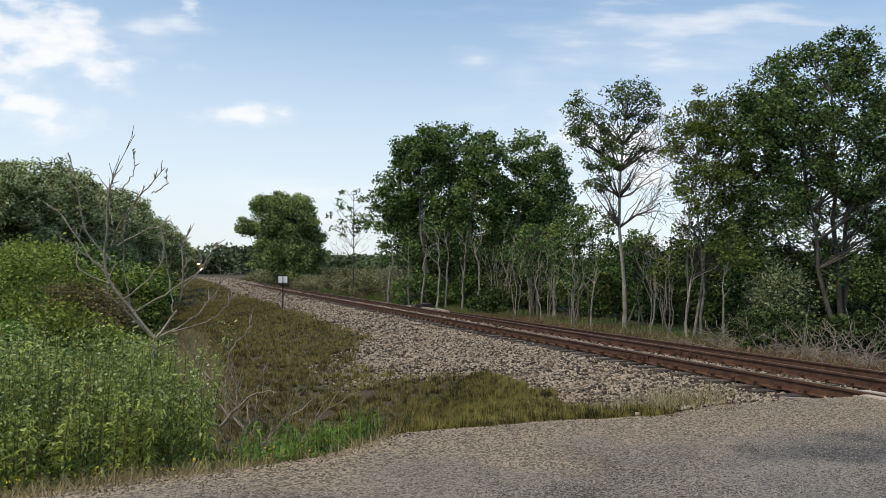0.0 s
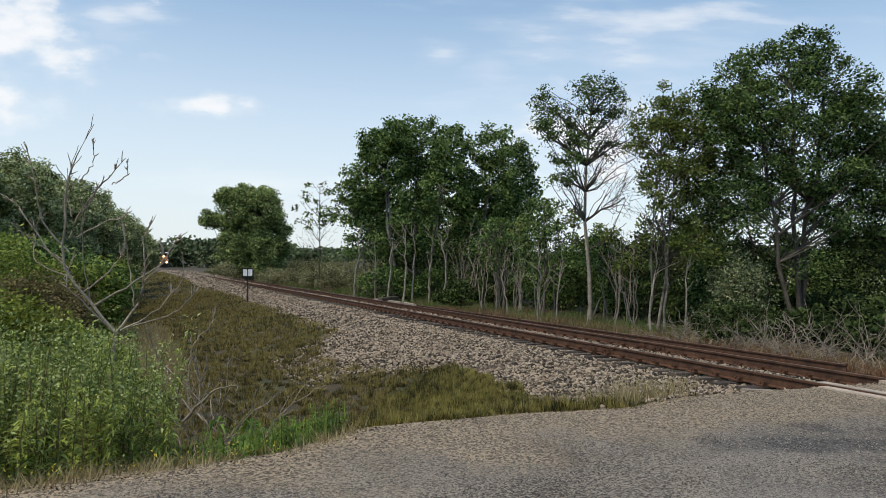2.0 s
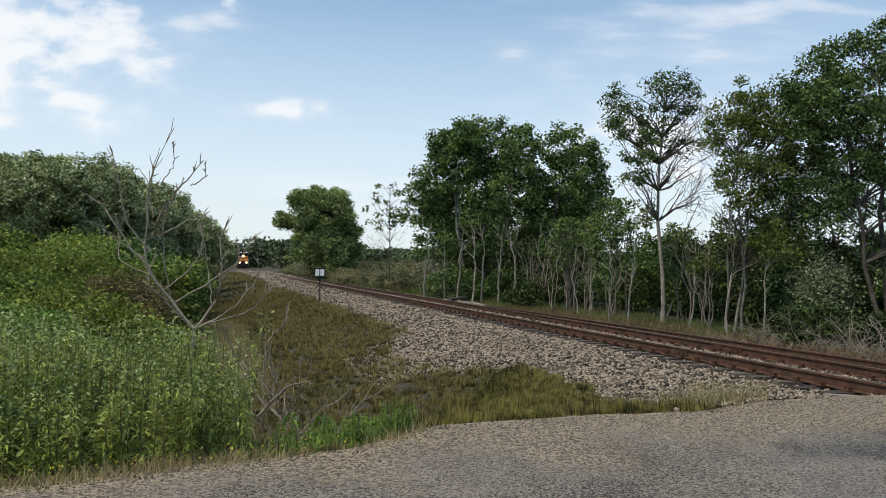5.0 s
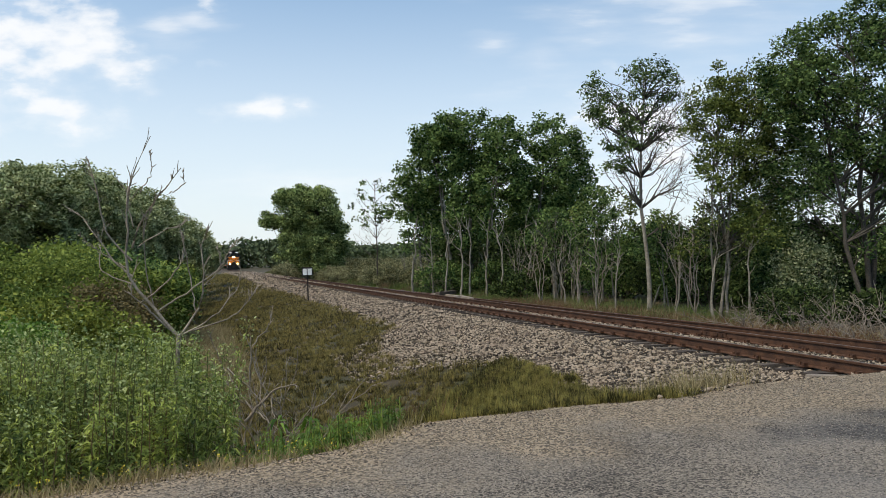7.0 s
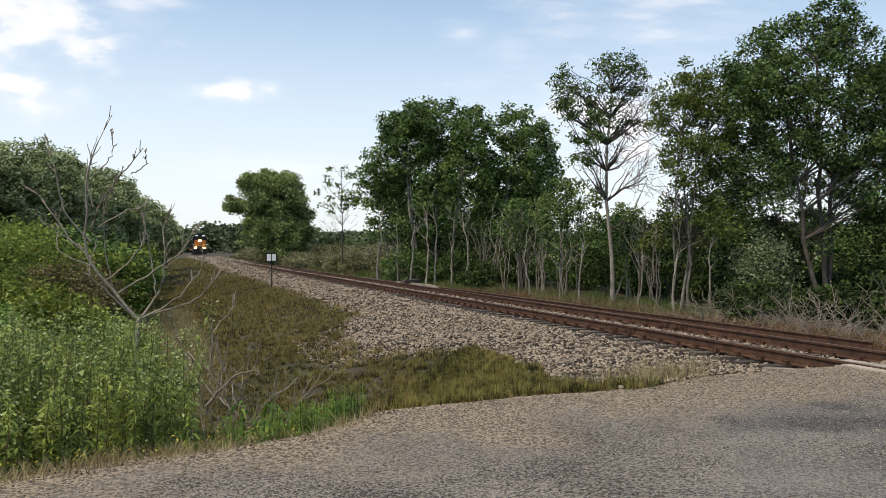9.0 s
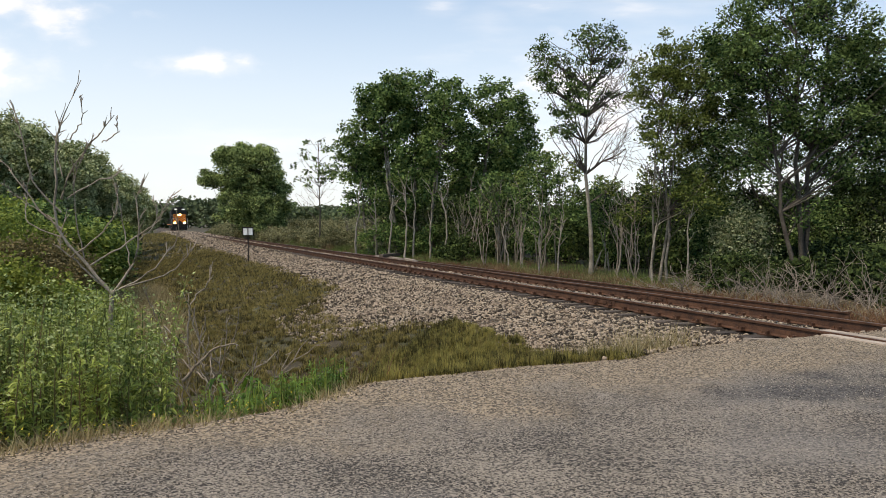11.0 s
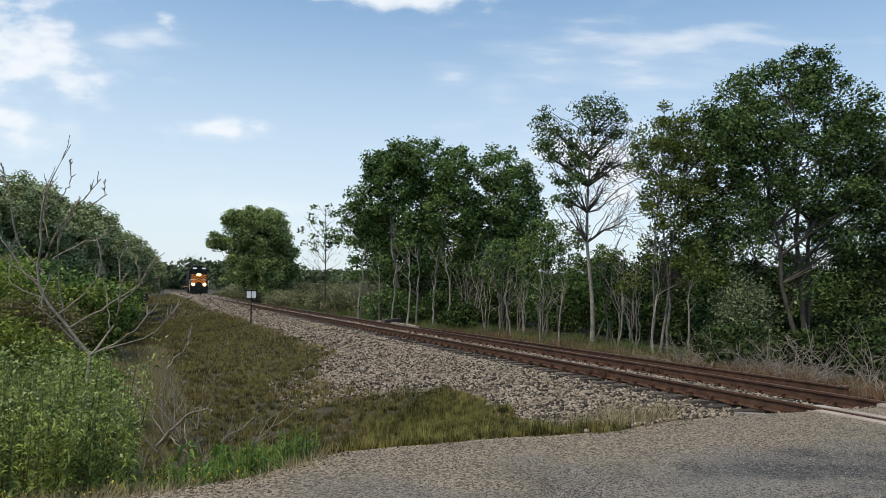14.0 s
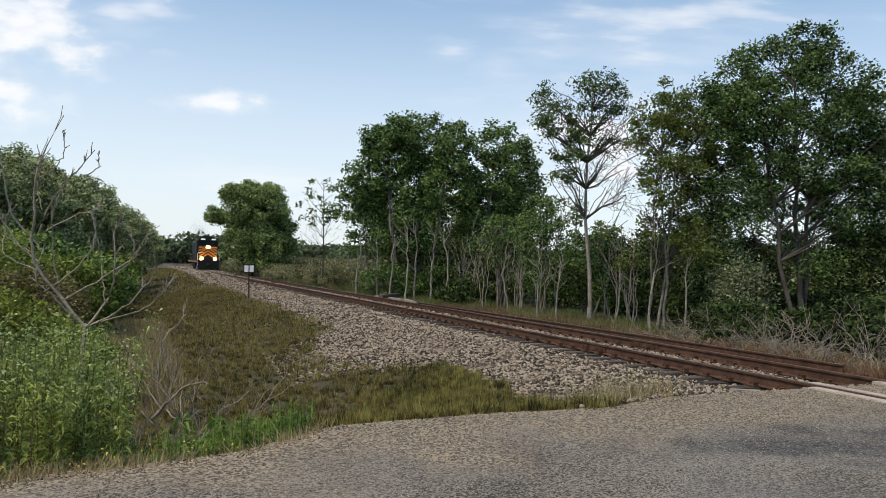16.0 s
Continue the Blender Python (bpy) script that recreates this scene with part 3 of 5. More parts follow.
def make_track():
    track = tagged(new("railway_track"), "rusty single railway track on dark ties", "railway track", kind="structure")
    track.matrix_world = TRACK
    for side in (-1, 1):
        rail_mesh("rail", side * GAUGE / 2, -60, 330, track)
    rng = np.random.default_rng(5)
    tie_mesh = None
    for k in range(290):
        y = 8.6 + k * 0.52
        if tie_mesh is None:
            tie = part("tie", box_bm((-1.3, -0.11, -0.16, 1.3, 0.11, 0), bevel=0.012), M["tie"], track)
            tie_mesh = tie.data
        else:
            tie = new("tie", tie_mesh)
            tie.parent = track
        tie.matrix_basis = pose(rng.uniform(-0.06, 0.06), y + rng.uniform(-0.03, 0.03), -0.19 - rng.uniform(0, 0.012), rng.uniform(-1.5, 1.5), rng.uniform(-0.4, 0.4), rng.uniform(-1.2, 1.2))
    plate_mesh = None
    for k in range(110):
        for side in (-1, 1):
            if plate_mesh is None:
                bm = box_bm((-0.16, -0.09, -0.185, 0.16, 0.09, -0.165), (0.075, -0.07, -0.17, 0.10, -0.04, -0.125), (-0.10, 0.04, -0.17, -0.075, 0.07, -0.125), (0.06, 0.04, -0.17, 0.13, 0.075, -0.12), (-0.13, -0.075, -0.17, -0.06, -0.04, -0.12))
                plate = part("tie_plate", bm, M["rust"], track)
                plate_mesh = plate.data
            else:
                plate = new("tie_plate", plate_mesh)
                plate.parent = track
            plate.matrix_basis = pose(side * GAUGE / 2, 8.6 + k * 0.52, 0)
    joint = None
    for side, y in ((-1, 13.6), (1, 13.9), (-1, 25.5), (1, 25.8)):
        bm = box_bm((0.012, -0.45, -0.145, 0.034, 0.45, -0.055), (-0.034, -0.45, -0.145, -0.012, 0.45, -0.055), *[(-0.06, d, -0.115, 0.06, d + 0.035, -0.08) for d in (-0.36, -0.2, 0.16, 0.32)])
        bar = part("joint_bar", bm, M["rust"], track)
        bar.matrix_basis = pose(side * GAUGE / 2, y, 0)
    # the crossing's timbers
    for x0, x1, y1 in ((-1.02, -0.83, 7.95), (-0.66, -0.46, 8.3), (0.50, 0.67, 8.2), (0.83, 1.0, 8.0)):
        bm = box_bm((x0, -4.5, -0.16, x1, y1, -0.012), bevel=0.012)
        part("crossing_plank", bm, M["plank"], track, "weathered pale timber plank beside the rail")
    slab = tagged(part("loose_tie", box_bm((-0.26, -0.09, 0, 0.26, 0.09, 0.07), bevel=0.012), M["grey_wood"], None), "short weathered tie end lying beside the rail", "railway tie")
    q = place(8.75, 8.7)
    slab.matrix_world = pose(q[0], q[1], float(land(8.75, 8.7)) + 0.03, 0, 3, 12)
    spare = new("spare_rail")
    tagged(spare, "long rusty spare rail lying beside the track", "rail")
    a, b = place(11.1, 13.3), place(46, 12.3)
    spare.matrix_world = pose(a[0], a[1], -0.2, 0, 0, math.degrees(math.atan2(-(b - a)[0], (b - a)[1])))
    rail_mesh("rail", 0, 0, float(np.linalg.norm(b - a)), spare)
    for i, (s, n, turn, dz) in enumerate(((34.6, 12.5, 12, 0), (36.3, 12.3, 20, 0.02), (38.0, 12.2, 14, 0.0), (37.3, 12.4, -20, 0.16))):
        q = place(s, n)
        t = tagged(part("old_tie", box_bm((-0.12, -1.2, 0, 0.12, 1.2, 0.17), bevel=0.015), M["grey_wood" if i < 3 else "tie"], None), "grey weathered old tie discarded beside the track", "railway tie", group="discarded ties")
        t.matrix_world = pose(q[0], q[1], -0.32 + dz, 0, 0, turn)


make_track()


# ---- trees ----
def tree(name, x, y, z, lobes, rng, leaf, bark, label, leaf_size, clusters, per, trunk_r, lean=0.0, stems=1, bare=(), puff=0.42, stretch=1.7, droop=0.0, shell=0.55, twigs=0.35, skirt=0, density=0.72):
    """A tree: tapered trunks, limbs to each mass of the crown, twigs, and leaves in clumps. lobes: offset across, height, half width, half height."""
    root = tagged(new(name), label, "tree")
    root.matrix_world = pose(x, y, z)
    wood, twig, crown = Heap(), Heap(), Heap()
    top = max(l[1] for l in lobes) - z
    axes = []
    for k in range(stems):
        ang = rng.uniform(0, 2 * np.pi)
        foot = np.array([math.cos(ang), math.sin(ang), 0]) * (0.28 * k)
        goal = lobes[k % len(lobes)] if stems > 1 else max(lobes, key=lambda l: l[1])
        tip = np.array([goal[0] * (0.9 if stems > 1 else 0.8) + lean, rng.uniform(-0.4, 0.4), goal[1] - z + goal[3] * 0.3])
        line = crooked(rng, foot - (0, 0, 0.25), tip, 10, 0.028)
        axes.append(line)
        r0 = trunk_r * rng.uniform(0.75, 1.0)
        wood.add(*tube(line, np.linspace(r0, r0 * 0.16, 10) * np.r_[1.25, np.ones(9)], 8))
    spots = []
    for gi, (dx, h, rx, rz) in enumerate(list(lobes) + list(bare)):
        rx, rz = max(rx - puff * 0.35, rx * 0.5), max(rz - puff * 0.3, rz * 0.5)
        dead = gi >= len(lobes)
        mid = np.array([dx, rng.uniform(-0.35, 0.35) * rx, h - z])
        line = axes[gi % len(axes)]
        below = [p for p in line if p[2] < mid[2] - max(rz * 0.5, 0.6 * abs(mid[0] - p[0]))]
        start = below[-1] if below else line[1]
        limb = crooked(rng, start, mid, 6, 0.07)
        twig.add(*tube(limb, np.linspace(trunk_r * 0.45, trunk_r * 0.14, 6), 6))
        for _ in range(5):   # boughs sweeping up through the mass
            e = mid + unit(rng.normal(size=3) + (0, 0, 0.5)) * np.array([rx, rx, rz]) * 0.95
            low = [p for p in line[2:] if p[2] < e[2] - rng.uniform(0.35, 0.9) * math.hypot(e[0] - p[0], e[1] - p[1])]
            a = low[-1] if low else line[2]
            twig.add(*tube(crooked(rng, a, e, 6, 0.08), np.linspace(trunk_r * 0.22, 0.010, 6), 5))
        k = int(clusters * (rx + puff * 0.5) * (rz + puff * 0.5) * (0.7 if dead else density))
        d = unit(rng.normal(size=(k, 3)))
        rad = (shell + (1 - shell) * rng.uniform(0, 1, (k, 1)) ** 0.5) * (1 + 0.12 * np.clip(rng.normal(size=(k, 1)), -1.5, 1.3))
        c = mid + d * rad * np.array([rx, rx, rz])
        for p in c:
            if dead or rng.uniform() < twigs:
                a = limb[rng.integers(2, 6)]
                twig.add(*tube(crooked(rng, a, p, 6 if dead else 4, 0.2 if dead else 0.13), np.linspace(trunk_r * 0.08, 0.006, 6 if dead else 4), 4))
                if dead:
                    for _ in range(2):
                        e = p + rng.normal(size=3) * 0.35 * (1, 1, 0.7) + (0, 0, 0.15)
                        twig.add(*tube(np.array([(a + p) / 2 * 0.4 + p * 0.6, e]), [0.009, 0.004], 3))
        if not dead:
            spots.append(c)
    if skirt:   # low boughs round the stems
        for k in range(skirt):
            line = axes[k % len(axes)]
            a = line[rng.integers(3, 8)]
            p = a + np.array([rng.normal() * 0.9, rng.normal() * 0.9, rng.uniform(-0.3, 0.9)])
            twig.add(*tube(crooked(rng, a, p, 4, 0.12), np.linspace(trunk_r * 0.16, 0.006, 4), 4))
            spots.append(p[None] + rng.normal(size=(2, 3)) * 0.22)
    spots = np.concatenate(spots)
    size = puff * rng.uniform(0.6, 1.3, (len(spots), 1, 1))
    pts = (spots[:, None] + unit(rng.normal(size=(len(spots), per, 3))) * rng.uniform(0, 1, (len(spots), per, 1)) ** 0.5 * 1.7 * size * (1, 1, 0.7)).reshape(-1, 3)
    crown.add(*leaf_quads(rng, pts, leaf_size, stretch, droop))
    wood.build("trunk", M[bark], root)
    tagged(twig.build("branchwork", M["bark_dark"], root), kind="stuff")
    crown.build("crown", M[leaf], root)
    return root


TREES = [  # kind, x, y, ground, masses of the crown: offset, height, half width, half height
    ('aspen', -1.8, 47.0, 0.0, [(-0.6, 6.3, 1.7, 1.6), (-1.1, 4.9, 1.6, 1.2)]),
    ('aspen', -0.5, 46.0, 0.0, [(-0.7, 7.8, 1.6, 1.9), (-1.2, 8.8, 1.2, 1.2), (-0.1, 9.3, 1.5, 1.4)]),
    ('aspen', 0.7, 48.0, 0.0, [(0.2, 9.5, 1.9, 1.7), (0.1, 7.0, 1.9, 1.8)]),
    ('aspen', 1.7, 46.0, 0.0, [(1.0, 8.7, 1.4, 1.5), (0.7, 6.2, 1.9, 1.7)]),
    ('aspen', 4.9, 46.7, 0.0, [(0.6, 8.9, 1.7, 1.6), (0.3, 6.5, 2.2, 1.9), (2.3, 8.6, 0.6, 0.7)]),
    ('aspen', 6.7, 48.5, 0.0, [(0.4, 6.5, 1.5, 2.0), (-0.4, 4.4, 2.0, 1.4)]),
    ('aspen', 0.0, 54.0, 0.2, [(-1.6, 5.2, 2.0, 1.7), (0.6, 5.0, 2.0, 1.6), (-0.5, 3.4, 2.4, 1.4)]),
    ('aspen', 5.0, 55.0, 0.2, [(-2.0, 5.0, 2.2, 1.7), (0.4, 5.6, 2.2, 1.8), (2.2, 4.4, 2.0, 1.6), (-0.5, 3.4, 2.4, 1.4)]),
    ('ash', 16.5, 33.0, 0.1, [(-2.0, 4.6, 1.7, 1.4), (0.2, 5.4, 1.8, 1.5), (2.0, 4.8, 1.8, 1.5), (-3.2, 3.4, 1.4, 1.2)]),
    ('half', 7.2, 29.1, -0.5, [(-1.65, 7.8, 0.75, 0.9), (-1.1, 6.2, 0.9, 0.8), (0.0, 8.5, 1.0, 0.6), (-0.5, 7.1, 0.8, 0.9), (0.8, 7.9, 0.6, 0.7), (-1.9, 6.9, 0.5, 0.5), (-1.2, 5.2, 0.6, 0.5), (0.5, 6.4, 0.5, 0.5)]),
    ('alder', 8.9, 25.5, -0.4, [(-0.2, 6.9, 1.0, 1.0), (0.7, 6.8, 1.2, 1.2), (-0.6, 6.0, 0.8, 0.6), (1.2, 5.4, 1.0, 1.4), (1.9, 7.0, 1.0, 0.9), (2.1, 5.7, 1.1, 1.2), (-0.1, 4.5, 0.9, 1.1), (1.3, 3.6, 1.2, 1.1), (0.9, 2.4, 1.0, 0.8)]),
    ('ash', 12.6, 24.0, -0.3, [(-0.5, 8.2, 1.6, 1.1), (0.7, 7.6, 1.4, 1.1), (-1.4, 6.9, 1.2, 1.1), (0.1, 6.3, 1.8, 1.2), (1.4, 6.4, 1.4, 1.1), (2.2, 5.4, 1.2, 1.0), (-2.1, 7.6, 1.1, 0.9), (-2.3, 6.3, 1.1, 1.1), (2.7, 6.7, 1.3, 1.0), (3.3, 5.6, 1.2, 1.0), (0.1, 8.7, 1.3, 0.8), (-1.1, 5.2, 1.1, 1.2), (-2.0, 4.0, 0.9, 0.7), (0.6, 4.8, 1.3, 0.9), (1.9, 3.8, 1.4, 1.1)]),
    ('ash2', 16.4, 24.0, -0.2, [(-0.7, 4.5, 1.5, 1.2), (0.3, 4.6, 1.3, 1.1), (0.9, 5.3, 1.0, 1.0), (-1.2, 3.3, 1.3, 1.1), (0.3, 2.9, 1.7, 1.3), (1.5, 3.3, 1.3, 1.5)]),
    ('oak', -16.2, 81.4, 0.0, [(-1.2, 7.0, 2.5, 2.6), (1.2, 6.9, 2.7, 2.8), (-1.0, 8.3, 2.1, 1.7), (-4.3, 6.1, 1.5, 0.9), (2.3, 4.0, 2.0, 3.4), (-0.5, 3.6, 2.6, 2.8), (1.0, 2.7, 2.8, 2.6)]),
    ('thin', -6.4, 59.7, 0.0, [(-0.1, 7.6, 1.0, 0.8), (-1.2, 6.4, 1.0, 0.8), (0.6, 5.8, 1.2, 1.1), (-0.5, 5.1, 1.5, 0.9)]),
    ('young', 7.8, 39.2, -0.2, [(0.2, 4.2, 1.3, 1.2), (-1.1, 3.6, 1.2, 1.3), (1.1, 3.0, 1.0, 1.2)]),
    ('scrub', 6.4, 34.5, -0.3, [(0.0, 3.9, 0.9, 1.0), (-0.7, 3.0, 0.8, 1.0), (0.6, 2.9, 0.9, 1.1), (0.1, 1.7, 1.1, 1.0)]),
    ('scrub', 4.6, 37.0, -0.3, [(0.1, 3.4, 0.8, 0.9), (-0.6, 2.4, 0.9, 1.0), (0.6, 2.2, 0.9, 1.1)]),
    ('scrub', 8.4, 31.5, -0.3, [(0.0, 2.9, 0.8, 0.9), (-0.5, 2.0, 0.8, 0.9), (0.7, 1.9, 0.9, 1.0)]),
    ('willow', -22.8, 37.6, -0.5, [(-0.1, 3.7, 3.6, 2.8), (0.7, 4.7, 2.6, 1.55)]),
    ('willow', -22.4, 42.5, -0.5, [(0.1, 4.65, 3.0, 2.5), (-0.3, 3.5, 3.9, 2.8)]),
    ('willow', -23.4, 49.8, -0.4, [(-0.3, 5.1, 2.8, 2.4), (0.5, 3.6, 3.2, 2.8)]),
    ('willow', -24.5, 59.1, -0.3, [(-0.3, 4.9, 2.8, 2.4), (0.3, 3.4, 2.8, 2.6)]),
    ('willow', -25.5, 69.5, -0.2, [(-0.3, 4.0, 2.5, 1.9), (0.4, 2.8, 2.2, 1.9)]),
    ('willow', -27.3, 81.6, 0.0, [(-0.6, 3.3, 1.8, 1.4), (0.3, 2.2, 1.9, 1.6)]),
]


def make_trees():
    looks = {
        "aspen": ("aspen_tree", "leaf_aspen", "bark_pale", "tall aspen with a pale slender trunk and dense dark green crown", 0.11, 24, 66, 0.12, {"puff": 0.36, "stems": 2, "skirt": 16, "density": 0.85, "shell": 0.55}),
        "half": ("aspen_tree", "leaf_ash", "bark_white", "half-dead aspen with pale trunk, bare twigs and sparse leaves", 0.06, 34, 60, 0.12, {"stems": 1, "density": 1.0, "puff": 0.22, "twigs": 0.9, "bare": [(1.3, 6.6, 0.9, 1.5), (1.2, 4.4, 0.9, 1.1), (0.3, 5.4, 0.8, 1.0), (-0.8, 4.7, 0.7, 0.9), (0.7, 7.4, 0.8, 0.8)]}),
        "alder": ("alder_tree", "leaf_alder", "bark_pale", "slender tree with several pale stems and yellow-green leaves", 0.058, 34, 120, 0.062, {"puff": 0.25, "stems": 3, "skirt": 16, "bare": [(-0.3, 3.2, 0.8, 0.9), (0.2, 2.2, 0.9, 0.8)]}),
        "ash": ("ash_tree", "leaf_ash", "bark_dark", "tall broad tree with forked dark trunk and airy green crown", 0.062, 27, 125, 0.11, {"density": 0.72, "puff": 0.28, "stems": 3, "skirt": 10}),
        # low tree in the understory, its leaves coloured dark for shade
        "ash2": ("ash_tree", "leaf_shaded", "bark_dark", "low spreading tree with drooping green boughs", 0.065, 26, 120, 0.11, {"puff": 0.30, "stems": 2, "droop": 0.3}),
        "oak": ("oak_tree", "leaf_oak", "bark_pale", "bushy rounded tree with dark green leaves down to the ground", 0.125, 13, 170, 0.2, {"density": 1.0, "puff": 0.46, "stems": 2}),
        "thin": ("young_tree", "leaf_ash", "bark_dark", "thin half-bare tree with sparse leaves against the sky", 0.14, 9, 22, 0.07, {"puff": 0.28, "twigs": 1.0, "bare": [(-0.9, 3.6, 1.1, 1.1), (0.5, 4.2, 0.9, 1.2)]}),
        "young": ("young_tree", "leaf_alder", "bark_pale", "young tree with thin pale stems and light leaves", 0.09, 18, 44, 0.055, {"puff": 0.28, "stems": 4, "twigs": 0.9}),
        "scrub": ("young_tree", "leaf_aspen", "bark_pale", "slim young tree with dark green leaves among the undergrowth", 0.075, 24, 60, 0.05, {"puff": 0.26, "stems": 3, "twigs": 0.7}),
        "willow": ("willow_tree", "leaf_willow", "bark_dark", "large rounded willow with silvery green leaves", 0.095, 20, 170, 0.2, {"puff": 0.36, "shell": 0.85, "density": 1.1, "stems": 2, "stretch": 2.2, "up": 0.6}),
    }
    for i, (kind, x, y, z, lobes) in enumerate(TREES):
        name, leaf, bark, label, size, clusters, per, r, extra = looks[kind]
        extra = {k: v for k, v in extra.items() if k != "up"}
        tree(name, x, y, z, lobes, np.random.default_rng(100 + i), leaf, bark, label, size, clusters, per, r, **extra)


make_trees()


# ---- shrubs, brush, weeds, grass ----
def shrub(x, y, z, wide, tall, leaf, rng, label, leaf_size=0.08, clusters=60, per=60, name="shrub", stretch=1.8):
    root = tagged(new(name), label, "shrub")
    root.matrix_world = pose(x, y, z)
    wood = Heap()
    k = int(clusters)
    d = unit(rng.normal(size=(k, 3)) * (1, 1, 0.9) + (0, 0, 0.25))
    c = d * (0.6 + 0.4 * rng.uniform(0, 1, (k, 1)) ** 0.5) * np.array([wide, wide, tall * 0.55]) * rng.uniform(0.85, 1.12, (k, 1)) + (0, 0, tall * 0.5)
    c[:, 2] = np.clip(c[:, 2], 0.08, None)
    for p in c[: k // 4]:
        wood.add(*tube(crooked(rng, (rng.normal() * 0.12, rng.normal() * 0.12, -0.1), p, 5, 0.1), np.linspace(0.022, 0.005, 5), 4))
    pts = (c[:, None] + rng.normal(size=(k, per, 3)) * (1, 1, 0.75) * 0.072 * (wide + tall) ** 0.7 * rng.uniform(0.6, 1.5, (k, 1, 1))).reshape(-1, 3)
    pts[:, 2] = np.clip(pts[:, 2], 0.02, None)
    leaves = Heap()
    leaves.add(*leaf_quads(rng, pts, leaf_size, stretch))
    wood.build("stem", M["bark_dark"], root)
    leaves.build("foliage", M[leaf], root)
    return root


def ground_z(x, y):
    s, n = sn(x, y)
    return float(land(s, n))


def make_shrubs():
    rng = np.random.default_rng(31)
    # under the trees beyond the track
    kinds = []
    for k in range(5):
        # kinds 0, 2 and 3 carry the wood's shade in their leaf colour
        kinds.append(shrub(0, 0, 0, 1.1 + 0.18 * k, (0.9, 2.6, 1.3, 3.6, 2.0)[k], ("leaf_shaded", "leaf_ash", "leaf_shaded", "leaf_shaded", "leaf_aspen")[k], np.random.default_rng(40 + k), "dense green undergrowth shrub beneath the trackside trees", 0.08, 80, 52))
    for k in range(2):
        kinds.append(shrub(0, 0, 0, 1.5, (1.5, 2.3)[k], "leaf_thicket", np.random.default_rng(47 + k), "brownish grey-green thicket bush beside the railway line", 0.07, 80, 60))
    used = set()
    spots = []
    for s in np.arange(6, 125, 2.0):
        for n0 in (17.6, 20.5, 24.0, 27.5)[: 4 if s < 60 else 2]:
            spots.append((s + rng.uniform(-1.2, 1.2), n0 + rng.uniform(-1.5, 1.5) + (1.9 if s < 36 else 0) - (2.0 if s > 40 else 0) - (1.8 if s > 75 else 0)))
    for i, (s, n) in enumerate(spots):
        q = place(s, n)
        # below s = 34 mostly the kinds with shade painted into the leaves
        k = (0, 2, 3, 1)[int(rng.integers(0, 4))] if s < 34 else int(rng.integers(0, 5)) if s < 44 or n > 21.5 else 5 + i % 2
        m = pose(q[0], q[1], float(land(s, n)) - 0.05, 0, 0, rng.uniform(0, 360))
        if k not in used:
            used.add(k)
            kinds[k].matrix_world = m
        else:
            copy_thing(kinds[k], m)
    # the bank on the near side of the ditch, and the thicket before the willows
    left = [(-8.2, 15.5, 1.7, 1.75, "leaf_yellow"), (-10.3, 17.0, 1.8, 1.8, "leaf_shrub"), (-6.6, 15.2, 1.3, 1.5, "leaf_shrub"), (-8.0, 12.6, 1.5, 1.5, "bright_weed"), (-6.2, 12.3, 1.3, 1.2, "leaf_shrub"),
            (-12.0, 14.0, 2.0, 1.5, "leaf_shrub"), (-9.8, 11.6, 1.6, 1.3, "leaf_shrub"), (-9.9, 21.5, 1.5, 2.1, "leaf_dusk"), (-11.9, 22.5, 1.9, 2.6, "leaf_shrub"), (-13.5, 21.0, 2.2, 2.4, "leaf_shrub"),
            (-11.7, 27.5, 1.8, 2.4, "leaf_shrub"), (-13.6, 29.5, 2.0, 2.8, "leaf_aspen"), (-15.5, 30.0, 2.3, 3.0, "leaf_shrub"), (-14.4, 36.0, 1.8, 2.6, "leaf_aspen"), (-15.5, 40.0, 2.2, 3.0, "leaf_shrub"),
            (-17.0, 47.0, 2.0, 3.0, "leaf_aspen"), (-19.8, 52.0, 2.2, 3.2, "leaf_shrub"), (-20.5, 59.0, 2.0, 3.0, "leaf_aspen"), (-23.0, 66.0, 2.2, 3.2, "leaf_shrub"), (-25.0, 74.0, 2.2, 3.2, "leaf_aspen"),
            (-19.0, 38.0, 2.6, 3.2, "leaf_shrub"), (-18.5, 28.0, 2.6, 2.8, "leaf_shrub"), (-29.0, 88.0, 2.4, 3.4, "leaf_aspen"), (-33.0, 102.0, 2.6, 3.6, "leaf_shrub"), (-38.0, 118.0, 2.8, 3.6, "leaf_aspen"),
            (-44.0, 138.0, 2.8, 3.8, "leaf_shrub"), (-52.0, 160.0, 3.0, 4.0, "leaf_aspen"), (11.0, 24.6, 0.9, 2.5, "leaf_pale"), (9.6, 22.0, 1.0, 1.2, "leaf_shaded")]
    for i, (x, y, wide, tall, leaf) in enumerate(left):
        if y > 35 and x < 0:   # stands clear of the line
            x, tall = min(x, -0.336 * y - wide - 0.6), min(tall, 2.6)
        words = {"leaf_shaded": "low green bush under the trees, leaf colour darkened for canopy shade", "leaf_pale": "shrub with pale whitish-green leaves under the trees", "leaf_yellow": "yellow-green leafy bush on the ditch bank", "bright_weed": "fresh green fern-like bush among the weeds", "leaf_dusk": "brownish half-dry bush on the ditch bank", "leaf_aspen": "dark green bush beside the railway ditch"}
        shrub(x, y, ground_z(x, y) - 0.05, wide, tall, leaf, np.random.default_rng(60 + i), words.get(leaf, "green leafy bush on the ditch bank"), 0.055 if y < 25 else 0.10, 85 * wide * tall ** 0.5 / 1.3, 80)


make_shrubs()


